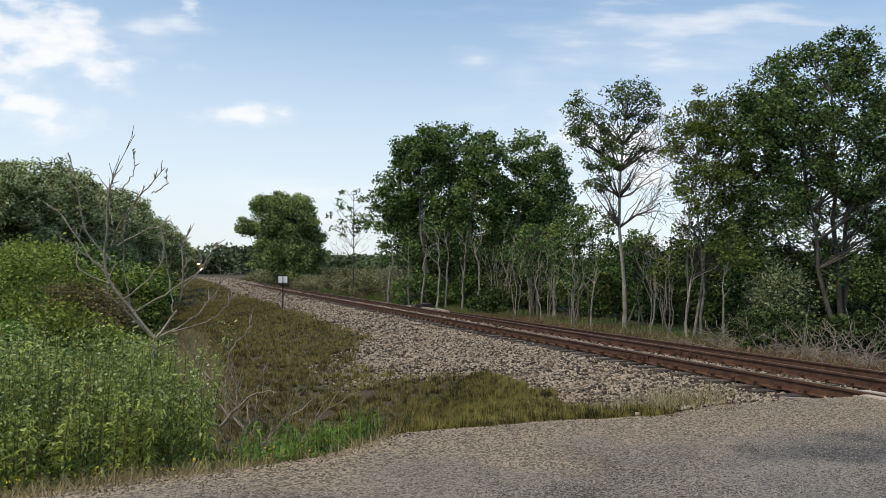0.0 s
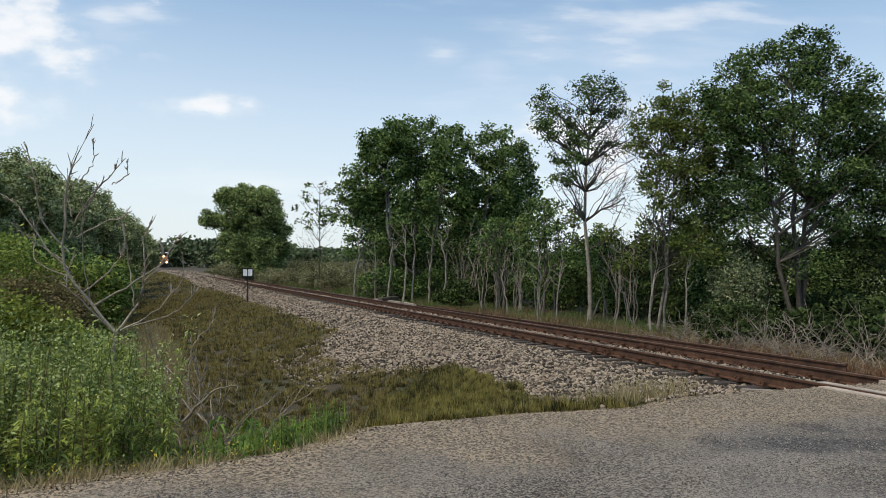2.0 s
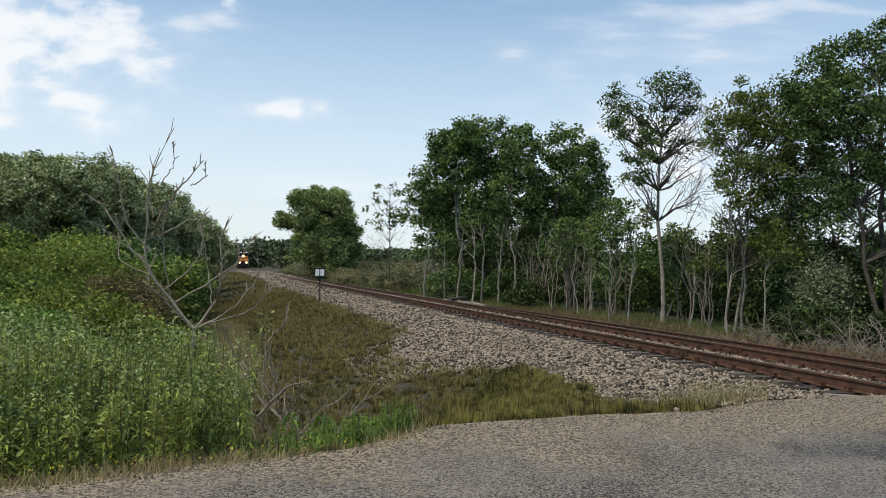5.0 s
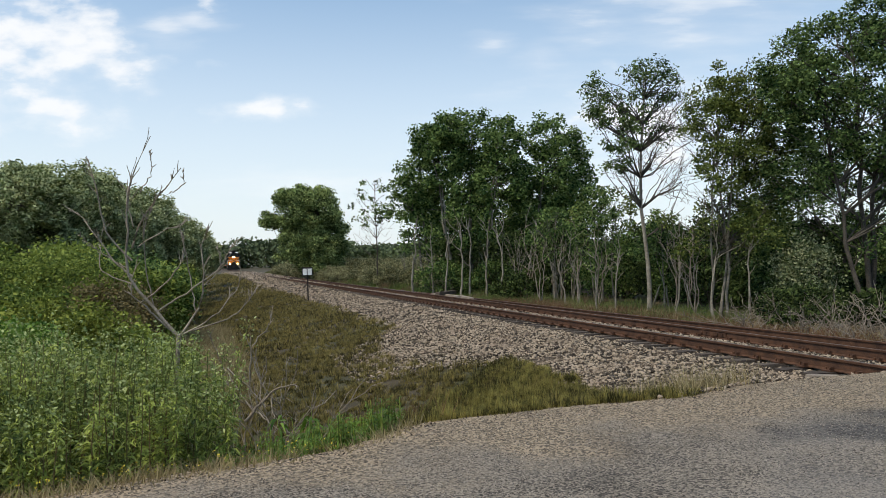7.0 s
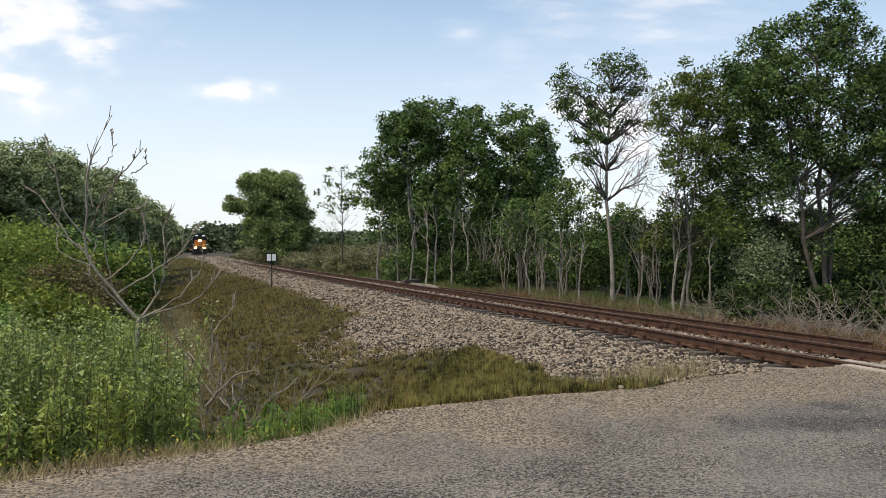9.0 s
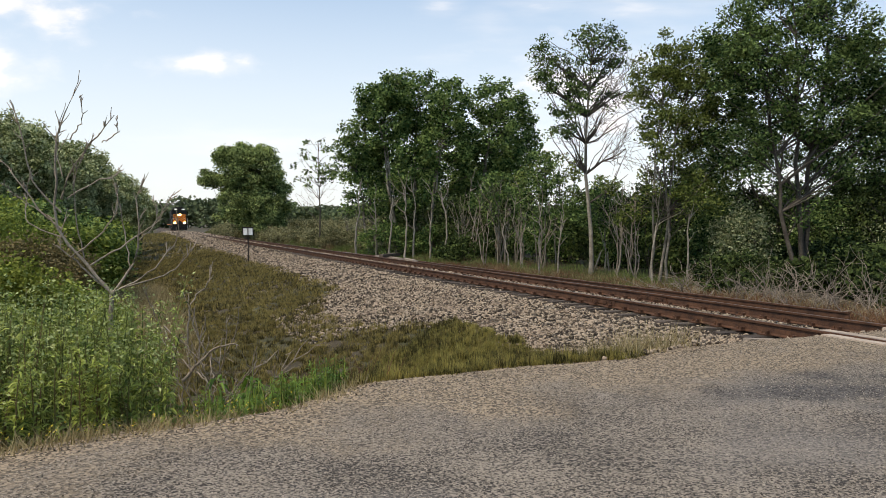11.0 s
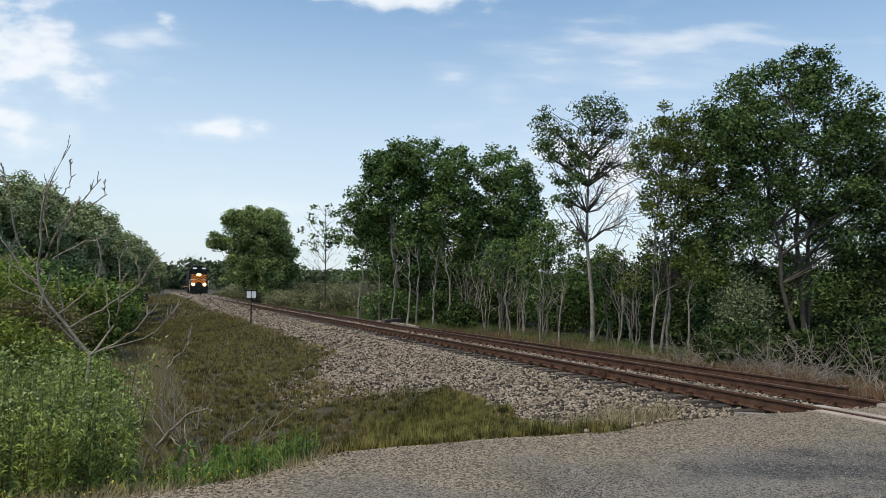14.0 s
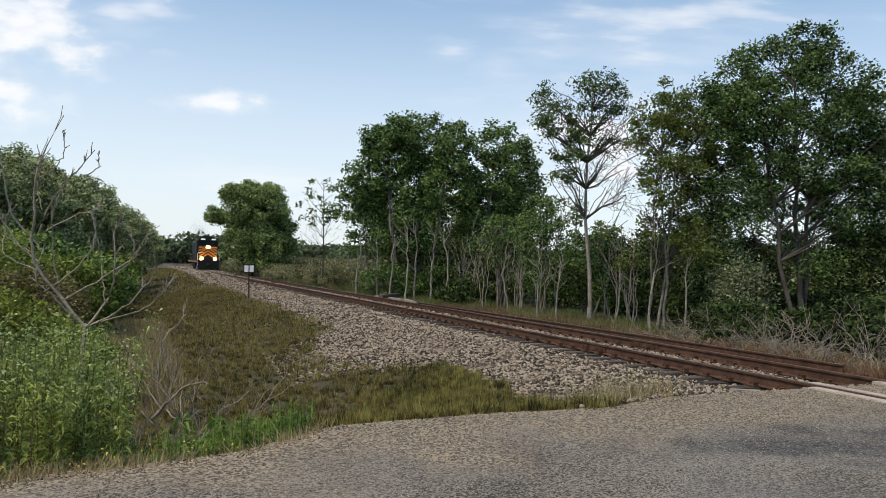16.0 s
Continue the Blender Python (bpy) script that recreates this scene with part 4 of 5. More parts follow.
def bend(points, steps=16):
    """A smooth line through a few points."""
    p = np.asarray(points, float)
    p = np.vstack([2 * p[0] - p[1], p, 2 * p[-1] - p[-2]])
    out = []
    for i in range(1, len(p) - 2):
        for t in np.linspace(0, 1, steps // (len(p) - 3), endpoint=False):
            a, b, c, d = p[i - 1:i + 3]
            out.append(0.5 * (2 * b + (c - a) * t + (2 * a - 5 * b + 4 * c - d) * t * t + (3 * b - a - 3 * c + d) * t ** 3))
    return np.array(out + [p[-2]])


def limbed(name, x, y, z, fork, limbs, rng, label, r0, category, twigs=5):
    """Bare wood: a short stem to its fork, then limbs that swing out and up. limbs: thickness, then places across and up from the fork."""
    root = tagged(new(name), label, category)
    root.matrix_world = pose(x, y, z)
    if fork:
        h = Heap()
        h.add(*tube(crooked(rng, (0, 0, -0.15), (0, 0, fork), 6, 0.03), np.linspace(r0 * 1.5, r0 * 1.2, 6), 7))
        h.build("stem", M["dead_twig"], root)
    fine = Heap()
    for thick, *flat in limbs:
        deep, p = 0.0, []
        for px, pz in zip(flat[::2], flat[1::2]):
            p.append((px, deep, fork + pz))
            deep += rng.normal() * 0.09
        line = bend(p)
        line[1:-1] += rng.normal(size=(len(line) - 2, 3)) * 0.006
        h = Heap()
        h.add(*tube(line, np.linspace(r0 * thick, 0.004, len(line)), 5))
        size = float(np.linalg.norm(line[-1] - line[0]))
        for k in range(twigs):
            i = int(rng.integers(len(line) // 2, len(line) - 1))
            out = unit(unit(line[i] - line[i - 1]) + rng.normal(size=3) * (0.6, 0.4, 0.25) + (0, 0, 0.2))
            tw = crooked(rng, line[i], line[i] + out * size * rng.uniform(0.05, 0.15), 5, 0.06)
            fine.add(*tube(tw, np.linspace(r0 * 0.32, 0.003, 5), 4))
        h.build("branch", M["dead_twig"], root)
    tagged(fine.build("twigwork", M["dead_twig"], root), kind="stuff")
    return root


def bare_bush(name, x, y, z, limbs, rng, label, r0=0.022, forks=4, category="bush", material="dead_twig"):
    """Bare branches. limbs: lean across, lean away, length, bend."""
    root = tagged(new(name), label, category)
    root.matrix_world = pose(x, y, z)
    fine = Heap()
    for ax, ay, length, bend in limbs:
        h = Heap()
        d = unit(np.array([math.sin(radians(ax)), math.sin(radians(ay)), math.cos(radians(ax))]))
        end = d * length + np.array([bend, 0, 0])
        line = crooked(rng, (rng.normal() * 0.04, rng.normal() * 0.04, -0.1), d * length * 0.45, 6, 0.05)
        line = np.concatenate([line, crooked(rng, d * length * 0.45, end, 7, 0.10)[1:]])
        h.add(*tube(line, np.linspace(r0, 0.005, 12), 5))
        for k in range(forks):
            i = rng.integers(4, 11)
            out = unit(unit(line[i] - line[i - 1]) + rng.normal(size=3) * (0.6, 0.5, 0.25))
            tip = line[i] + out * length * rng.uniform(0.10, 0.30)
            tw = crooked(rng, line[i], tip, 5, 0.09)
            fine.add(*tube(tw, np.linspace(r0 * 0.42, 0.0035, 5), 4))
            if rng.uniform() < 0.6:
                e = tw[3] + unit(out + rng.normal(size=3) * 0.6) * length * 0.07
                fine.add(*tube(np.array([tw[3], e]), [0.005, 0.003], 3))
        h.build("branch" if len(limbs) > 1 else "trunk", M[material], root)
    tagged(fine.build("twigwork", M[material], root), kind="stuff")
    return root


def make_brush():
    x, y = -3.26, 8.9
    z = ground_z(x, y)
    limbs = [(1.0, 0, 0, -0.29, 0.36, -0.55, 0.72, -0.53, 1.24, -0.50, 1.64, -0.41, 1.98, -0.24, 2.33), (0.6, -0.55, 0.90, -0.80, 1.24, -0.88, 1.77, -1.03, 2.12),
             (0.6, -0.55, 1.05, -0.36, 1.41, -0.06, 1.72, 0.16, 1.94), (0.6, -0.55, 0.72, -0.75, 0.90, -1.05, 1.33, -1.25, 1.51), (0.4, -0.62, 0.82, -0.88, 0.98, -1.09, 1.21),
             (0.4, -0.49, 1.05, -0.23, 1.24, -0.03, 1.32, 0.0, 1.46), (0.5, -0.45, 0.40, -0.06, 0.70, 0.08, 1.0, 0.0, 1.3), (0.55, -0.25, 0.30, 0.36, 0.72, 0.66, 1.15)]
    more = [(0.7, 0, 0, 0.23, 0.33, 0.33, 0.72, 0.29, 1.05, 0.41, 1.27), (0.5, 0.05, 0.03, 0.42, 0.23, 0.69, 0.59, 0.75, 0.85), (0.5, 0.1, 0.06, 0.55, 0.20, 0.82, 0.42, 0.88, 0.59),
            (0.6, 0, 0, -0.4, 0.35, -0.55, 0.55, -0.5, 0.95), (0.4, 0.2, 0.3, 0.1, 0.7, 0.03, 1.1, -0.08, 1.25), (0.4, -0.3, 0.38, -0.38, 0.85, -0.3, 1.35, -0.12, 1.75),
            (0.4, -0.5, 0.6, -0.85, 0.78, -0.95, 1.05, -0.9, 1.4), (0.35, -0.53, 1.3, -0.62, 1.6, -0.52, 1.85), (0.35, -0.45, 1.7, -0.3, 1.95, -0.33, 2.2), (0.35, -0.1, 1.68, 0.05, 1.8, 0.04, 1.98), (0.35, 0.3, 0.6, 0.5, 0.8, 0.45, 1.1)]
    limbed("dead_sapling", x + 0.05, y, z, 0.68 - z, limbs + more, np.random.default_rng(4), "leafless dead sapling with grey forked branches in the ditch", 0.0215, "sapling", 9)
    x, y = -2.35, 8.6
    limbed("dead_branch", x, y, -0.15, 0, [(1.0, 0, -0.1, 0.16, 0.08, 0.34, 0.25, 0.60, 0.33, 0.66, 0.32), (0.5, 0.1, 0.0, -0.15, 0.3, -0.35, 0.6, -0.42, 0.95), (0.5, 0.05, 0.3, 0.1, 0.75, 0.26, 0.95, 0.30, 1.2),
           (0.5, 0.15, 0.0, 0.3, -0.1, 0.55, -0.2, 0.6, 0.0), (0.5, -0.2, 0.5, 0.1, 0.25, 0.3, -0.1), (0.4, 0.3, 0.2, 0.35, 0.0, 0.5, -0.1), (0.4, -0.1, -0.3, -0.05, 0.1, -0.25, 0.45)],
           np.random.default_rng(14), "fallen pale dry branch arching over the ditch", 0.02, "branch")
    x, y = -1.9, 9.3
    bare_bush("dead_sapling", x, y, ground_z(x, y), [(-28, 0, 1.6, 0.2), (-12, 10, 1.9, -0.2), (20, 0, 1.6, 0.3), (48, 5, 1.5, 0.3), (36, -8, 1.3, 0.5), (-40, 5, 1.5, 0), (5, 0, 1.4, 0.1), (60, 0, 1.4, 0.1)], np.random.default_rng(9), "low tangle of dry grey dead branches at the ditch edge", 0.015, 8)
    x, y = -2.5, 8.7
    bare_bush("dead_sapling", x, y, ground_z(x, y), [(-20, 0, 1.7, 0.2), (-5, 10, 1.5, -0.3), (14, 0, 1.8, 0.3), (30, 5, 1.7, 0.3), (22, -8, 1.5, 0.5), (-34, 5, 1.4, 0), (8, 0, 1.9, 0.1), (42, 0, 1.6, 0.2), (55, 5, 1.3, 0.1), (-12, -5, 1.3, 0.2)], np.random.default_rng(19), "bare tangled bush of thin dry branches in the ditch", 0.013, 8)
    x, y = -1.2, 8.6
    bare_bush("dead_branch", x, y, ground_z(x, y), [(62, 0, 1.3, 0), (50, 10, 1.0, 0.2), (70, -6, 1.0, -0.1), (-40, 0, 0.9, 0), (40, 0, 0.8, 0.1)], np.random.default_rng(10), "fallen dry branch lying in the ditch", 0.018, 5, "branch")
    rng = np.random.default_rng(12)
    h = Heap()
    for i in range(300):
        s, n = 7.5 + 11.0 * rng.uniform() ** 1.2, rng.uniform(14.2, 16.6)
        q = place(s, n)
        base = np.array([q[0], q[1], float(land(s, n)) - 0.05])
        out = unit(rng.normal(size=3) * (0.9, 0.9, 0.3) + (0, 0, 0.75))
        size = rng.uniform(0.5, 1.45)
        line = crooked(rng, base, base + out * size, 7, 0.10)
        h.add(*tube(line, np.linspace(0.017, 0.005, 7), 4))
        for _ in range(6):
            j = rng.integers(2, 7)
            tip = line[j] + unit(out + rng.normal(size=3) * 0.75) * size * rng.uniform(0.15, 0.45)
            h.add(*tube(crooked(rng, line[j], tip, 4, 0.12), [0.007, 0.006, 0.005, 0.003], 4))
    tagged(h.build("dead_brush", M["brush_twig"]), "tangle of dry leafless brush at the wood's edge", "brush", kind="stuff")
    for i in range(26):
        s, n = rng.uniform(20, 62), rng.uniform(15.3, 19)
        q = place(s, n)
        limbs = [(rng.normal() * 7, rng.normal() * 7, rng.uniform(2.0, 4.2), rng.normal() * 0.2) for _ in range(3)]
        bare_bush("bare_pole_sapling", q[0], q[1], float(land(s, n)), limbs, np.random.default_rng(400 + i), "thin pale bare sapling stems among the undergrowth", 0.032, 6, "sapling", "brush_twig" if i % 3 else "bark_pale")


make_brush()


def make_grove():
    rng = np.random.default_rng(91)
    for i, x in enumerate((-2.6, -1.5, -0.7, 0.1, 0.6, 1.5, 2.3, 3.2, 4.1, 5.3, 6.1)):
        y = 43.2 + rng.uniform(-0.8, 1.5)
        bare_bush("young_aspen", x, y, ground_z(x, y), [(rng.normal() * 3.5, rng.normal() * 3, rng.uniform(4.0, 5.2), rng.normal() * 0.2)], np.random.default_rng(500 + i), "tall slender pale aspen stem, bare below the canopy", 0.075, 5, "tree", "bark_white")
    for i, (x, y) in enumerate(((7.9, 28.0), (6.0, 29.0), (5.4, 29.6), (9.3, 24.6), (8.2, 24.9), (4.6, 33.0), (5.3, 33.5))):
        bare_bush("young_aspen", x, y, ground_z(x, y), [(rng.normal() * 5, rng.normal() * 4, rng.uniform(3.0, 4.6), rng.normal() * 0.25)], np.random.default_rng(540 + i), "slender pale young aspen stem with few twigs", 0.045, 7, "tree", "bark_white")


make_grove()


def blades(rng, xy, z, height, width, lean, per):
    """Tufts of grass: triangles."""
    k = len(xy)
    base = np.concatenate([xy, z[:, None]], 1)
    base = np.repeat(base, per, 0) + np.concatenate([rng.normal(size=(k * per, 2)) * 0.05, np.zeros((k * per, 1))], 1)
    h = np.repeat(height, per)[:, None] * rng.uniform(0.5, 1.25, (k * per, 1))
    a = rng.uniform(0, 2 * np.pi, k * per)
    side = np.stack([np.cos(a), np.sin(a), np.zeros_like(a)], 1) * width / 2
    tip = base + np.concatenate([rng.normal(size=(k * per, 2)) * lean, np.ones((k * per, 1))], 1) * h
    v = np.stack([base - side, base + side, tip], 1).reshape(-1, 3)
    return v, np.arange(3 * k * per).reshape(-1, 3)


def scatter(rng, count, s0, s1, n0, n1, keep=None):
    s, n = rng.uniform(s0, s1, count), rng.uniform(n0, n1, count)
    if keep is not None:
        k = keep(s, n)
        s, n = s[k], n[k]
    xy = s[:, None] * ALONG + n[:, None] * ACROSS
    return s, n, xy, land(s, n)


def edge_at(n):
    return np.interp(n, EDGE_N, EDGE_S)


def turf_edge(s):
    """How far up the bank the turf reaches."""
    return np.interp(s, [7.7, 9, 12, 14, 15.2, 16.5, 19, 21.5, 23.5, 30, 60, 300], [5.6, 5.9, 6.2, 6.3, 5.7, 4.9, 4.6, 5.2, 6.2, 6.3, 6.2, 6.2])


def tufts(rng, xy, z, radius, height, width, per):
    """Domed tufts of short blades: triangles."""
    k = len(xy)
    a, r = rng.uniform(0, 2 * np.pi, (k, per)), rng.uniform(0, 1, (k, per)) ** 0.5
    out = np.stack([np.cos(a), np.sin(a), np.zeros_like(a)], -1)
    wide = radius[:, None, None]
    base = np.concatenate([xy, z[:, None]], 1)[:, None] + out * r[..., None] * wide
    tall = height[:, None] * (1.05 - 0.55 * r * r) * rng.uniform(0.6, 1.2, (k, per))
    tip = base + out * (r[..., None] * wide * 0.5) + rng.normal(size=(k, per, 3)) * (0.018, 0.018, 0)
    tip[..., 2] += tall
    side = np.stack([-np.sin(a), np.cos(a), np.zeros_like(a)], -1) * width / 2
    v = np.stack([base - side, base + side, tip], 2).reshape(-1, 3)
    return v, np.arange(len(v)).reshape(-1, 3)


def make_grass():
    rng = np.random.default_rng(77)
    h = Heap()
    for count, s0, s1, width, per, tall, wide in ((5200, 7.1, 24, 0.013, 46, 0.13, 0.085), (6500, 24, 60, 0.024, 22, 0.15, 0.12), (4000, 60, 150, 0.06, 9, 0.18, 0.2)):
        s, n, xy, z = scatter(rng, count, s0, s1, -0.8, 6.6, lambda s, n: (n < turf_edge(s) + 0.3 * ripple(s * 2, n * 2)) & (s > edge_at(n) + 0.1) & (ripple(s * 1.1 + 3, n * 1.4) > -0.5))
        big = np.where(ripple(s * 5.3 + 1, n * 6.1) > 0.0, 1.35, 0.7) * rng.uniform(0.7, 1.2, len(s))
        h.add(*tufts(rng, xy, z - 0.01, wide * big, tall * big, width, per))
    tagged(h.build("ditch_grass", M["short_grass"]), "short brown-olive grass on the railway bank", "grass", kind="stuff")
    h = Heap()
    s, n, xy, z = scatter(rng, 3600, 7.1, 15, 1.8, 6.4, lambda s, n: (n < turf_edge(s) + 0.2 * ripple(s * 3, n * 3)) & (s > edge_at(n) + 0.05) & (s < 8.5 + 1.0 * n))
    big = np.where(ripple(s * 4.3 + 1, n * 5.1) > -0.1, 1.25, 0.75) * rng.uniform(0.7, 1.2, len(s))
    h.add(*tufts(rng, xy, z - 0.01, 0.085 * big, 0.15 * big, 0.012, 60))
    tagged(h.build("green_turf", M["green_grass"]), "olive green patch of mossy grass beside the gravel", "grass", kind="stuff")
    h = Heap()
    s, n, xy, z = scatter(rng, 420, 7.3, 10.6, 5.2, 7.0, lambda s, n: (((s - 8.4) / 1.3) ** 2 + ((n - 6.0) / 0.75) ** 2 < 1) & (s > edge_at(n)))
    h.add(*blades(rng, xy, z - 0.01, np.full(len(s), 0.36), 0.011, 0.45, 7))
    s, n, xy, z = scatter(rng, 500, 15.0, 25.0, -0.6, 1.5, lambda s, n: ripple(s * 0.9, n * 1.3) > -0.2)
    h.add(*blades(rng, xy, z - 0.01, 0.5 * rng.uniform(0.6, 1.2, len(s)), 0.016, 0.4, 9))
    s, n, xy, z = scatter(rng, 420, 9.5, 30, 14.0, 15.6)
    h.add(*blades(rng, xy, z - 0.01, np.full(len(s), 0.36), 0.02, 0.4, 6))
    s, n, xy, z = scatter(rng, 900, 20, 34, -0.6, 1.4)
    h.add(*blades(rng, xy, z - 0.01, np.full(len(s), 0.5), 0.02, 0.4, 6))
    tagged(h.build("dry_grass", M["dry_grass"]), "tall dry straw-coloured grass tufts", "grass", kind="stuff")
    h = Heap()
    for count, s0, s1, w, tall in ((4600, 19, 45, 0.022, 0.34), (5200, 45, 150, 0.06, 0.6)):
        s, n, xy, z = scatter(rng, count, s0, s1, 12.9, 17.5, lambda s, n: n > 13.2 + 0.4 * ripple(s, n))
        h.add(*blades(rng, xy, z - 0.01, tall * (0.6 + 0.5 * step(13, 16, n)) * (1 + 0.5 * ripple(s, n)), w, 0.35, 6))
    tagged(h.build("verge_grass", M["verge_grass"]), "rough green and tan verge grass beyond the rails", "grass", kind="stuff")
    h = Heap()
    s, n, xy, z = scatter(rng, 3600, 8.5, 34, 13.4, 16.0, lambda s, n: (ripple(s * 0.7, n) > -0.2) & (s > edge_at(n) + 0.2))
    h.add(*blades(rng, xy, z - 0.01, np.full(len(s), 0.3), 0.02, 0.5, 6))
    s, n, xy, z = scatter(rng, 160, 7.4, 9.0, 0.9, 2.6)
    h.add(*blades(rng, xy, z - 0.01, np.full(len(s), 0.4), 0.012, 0.5, 6))
    tagged(h.build("rust_grass", M["red_grass"]), "reddish-brown withered grass by the track", "grass", kind="stuff")


make_grass()


def weed_plants(rng, xy, z, tall, leaf_len, heap_leaf, heap_stem, heap_tip=None, per=70, droop=0.1):
    for p, base, h in zip(xy, z, tall):
        lean = rng.normal(size=2) * 0.10 * h
        foot, top = np.array([p[0], p[1], base - 0.05]), np.array([p[0] + lean[0], p[1] + lean[1], base + h])
        line = crooked(rng, foot, top, 4, 0.04)
        heap_stem.add(*tube(line, [0.007, 0.006, 0.005, 0.003], 3))
        t = rng.uniform(0.12, 1.0, per) ** 0.8
        c = foot + (top - foot) * t[:, None]
        out = unit(rng.normal(size=(per, 3)) * (1, 1, 0.25) + (0, 0, 0.25 - droop))
        L_ = leaf_len * rng.uniform(0.6, 1.2, (per, 1)) * (1.15 - 0.5 * t[:, None])
        side = unit(np.cross(out, unit(rng.normal(size=(per, 3)) + (0, 0, 2)))) * L_ * 0.095
        mid, tip = c + out * L_ * 0.5 + (0, 0, 0.01), c + out * L_ - np.array([0, 0, 1]) * L_ * (0.15 + droop)
        v = np.stack([c, mid - side, tip, mid + side], 1).reshape(-1, 3)
        heap_leaf.add(v, np.arange(4 * per).reshape(per, 4))
        if heap_tip is not None:
            k = 18
            q = top - (0, 0, 0.09) + rng.normal(size=(k, 3)) * (0.055, 0.055, 0.12)
            heap_tip.add(*leaf_quads(rng, q, 0.019, 1.7))


def make_weeds():
    rng = np.random.default_rng(21)
    leaf, stem, tip = Heap(), Heap(), Heap()
    s, n, xy, z = scatter(rng, 1650, 6.0, 10.0, -7.0, 0.75, lambda s, n: (s > edge_at(n) + 0.25) & (n < 0.42 - 0.17 * np.maximum(0, s - 7.3)))
    weed_plants(rng, xy, z, (0.60 + 0.80 * step(0.2, 1.5, s - edge_at(n))) * rng.uniform(0.72, 1.2, len(s)) + 0.45 * np.maximum(0, -0.3 - z), 0.115, leaf, stem, tip)
    tagged(leaf.build("tall_weeds", M["weed"]), "dense stand of tall green weeds at the roadside", "weeds", kind="stuff")
    tagged(stem.build("weed_stems", M["verge_grass"]), "green and tan stems of the tall weeds", "weeds", kind="stuff")
    tagged(tip.build("weed_flowers", M["weed_tip"]), "pale greenish flower heads of the tall weeds", "weeds", kind="stuff")
    leaf, stem = Heap(), Heap()
    s, n, xy, z = scatter(rng, 900, 6.6, 8.0, -0.2, 2.5, lambda s, n: (s > edge_at(n) + 0.12) & (s < edge_at(n) + 1.0) & (n > 0.1) & (n < 2.05))
    weed_plants(rng, xy, z, rng.uniform(0.15, 0.38, len(s)), 0.09, leaf, stem, None, 22)
    q = np.array([place(7.7 + 0.1 * math.sin(k * 2.4), 1.12 + 0.12 * math.cos(k * 2.4)) for k in range(7)])
    weed_plants(rng, q, np.array([ground_z(*p) for p in q]), np.linspace(0.75, 1.0, 7), 0.26, leaf, stem, None, 30, 0.45)
    tagged(leaf.build("bright_weeds", M["bright_weed"]), "low bright green weeds along the gravel edge", "weeds", kind="stuff")
    tagged(stem.build("bright_weed_stems", M["weed"]), "green stems of the low weeds", "weeds", kind="stuff")
    h = Heap()
    s, n, xy, z = scatter(rng, 2200, 5.4, 7.4, -5, 2.2, lambda s, n: (np.abs(s - edge_at(n) - 0.1) < 0.3) & (ripple(s * 1.3, n * 2.1) > -0.35))
    h.add(*blades(rng, xy, z - 0.01, np.full(len(s), 0.13), 0.01, 0.6, 6))
    tagged(h.build("edge_grass", M["dry_grass"]), "thin straw-coloured grass along the gravel edge", "grass", kind="stuff")
    h = Heap()
    s, n, xy, z = scatter(rng, 1300, 5.9, 7.4, -5, 1.4, lambda s, n: np.abs(s - edge_at(n) - 0.22) < 0.14)
    pts = np.concatenate([xy, (z + rng.uniform(0.06, 0.16, len(s)))[:, None]], 1)
    h.add(*leaf_quads(rng, np.repeat(pts, 3, 0) + rng.normal(size=(len(pts) * 3, 3)) * 0.006, 0.013, 1.2, 0, 2))
    tagged(h.build("yellow_flowers", M["yellow_bloom"]), "small yellow wildflowers along the road edge", "flowers", kind="stuff")
    q = place(8.3, -1.75)
    mull = tagged(new("mullein"), "single tall grey-green mullein spike among the weeds", "plant")
    mull.matrix_world = pose(q[0], q[1], ground_z(*q))
    h = Heap()
    h.add(*tube([(0, 0, 0), (0.01, 0, 0.8), (0.02, 0, 1.25), (0.015, 0, 1.6), (0.02, 0, 1.72)], [0.012, 0.014, 0.03, 0.026, 0.008], 8))
    h.build("spike", M["weed_tip"], mull)


make_weeds()


def stones(name, rng, xy, z, size, material):
    k = len(xy)
    o = np.array([(1, 0, 0), (-1, 0, 0), (0, 1, 0), (0, -1, 0), (0, 0, 1), (0, 0, -1)], float)
    f = np.array([(0, 2, 4), (2, 1, 4), (1, 3, 4), (3, 0, 4), (2, 0, 5), (1, 2, 5), (3, 1, 5), (0, 3, 5)])
    q = unit(rng.normal(size=(k, 4)))
    w, x, y, zq = q.T
    R = np.stack([1 - 2 * (y * y + zq * zq), 2 * (x * y - zq * w), 2 * (x * zq + y * w), 2 * (x * y + zq * w), 1 - 2 * (x * x + zq * zq), 2 * (y * zq - x * w), 2 * (x * zq - y * w), 2 * (y * zq + x * w), 1 - 2 * (x * x + y * y)], -1).reshape(k, 3, 3)
    p = o[None] * rng.uniform(0.6, 1.25, (k, 6, 1)) + rng.normal(size=(k, 6, 3)) * 0.18
    p = np.einsum("kij,klj->kli", R, p) * (size * rng.uniform(0.55, 1.3, (k, 1, 1))) * np.array([1.0, 1.0, 0.8])
    c = np.concatenate([xy, z[:, None]], 1)
    v = (p + c[:, None]).reshape(-1, 3)
    return fast_mesh(name, v, (f[None] + 6 * np.arange(k)[:, None, None]).reshape(-1, 3), material)


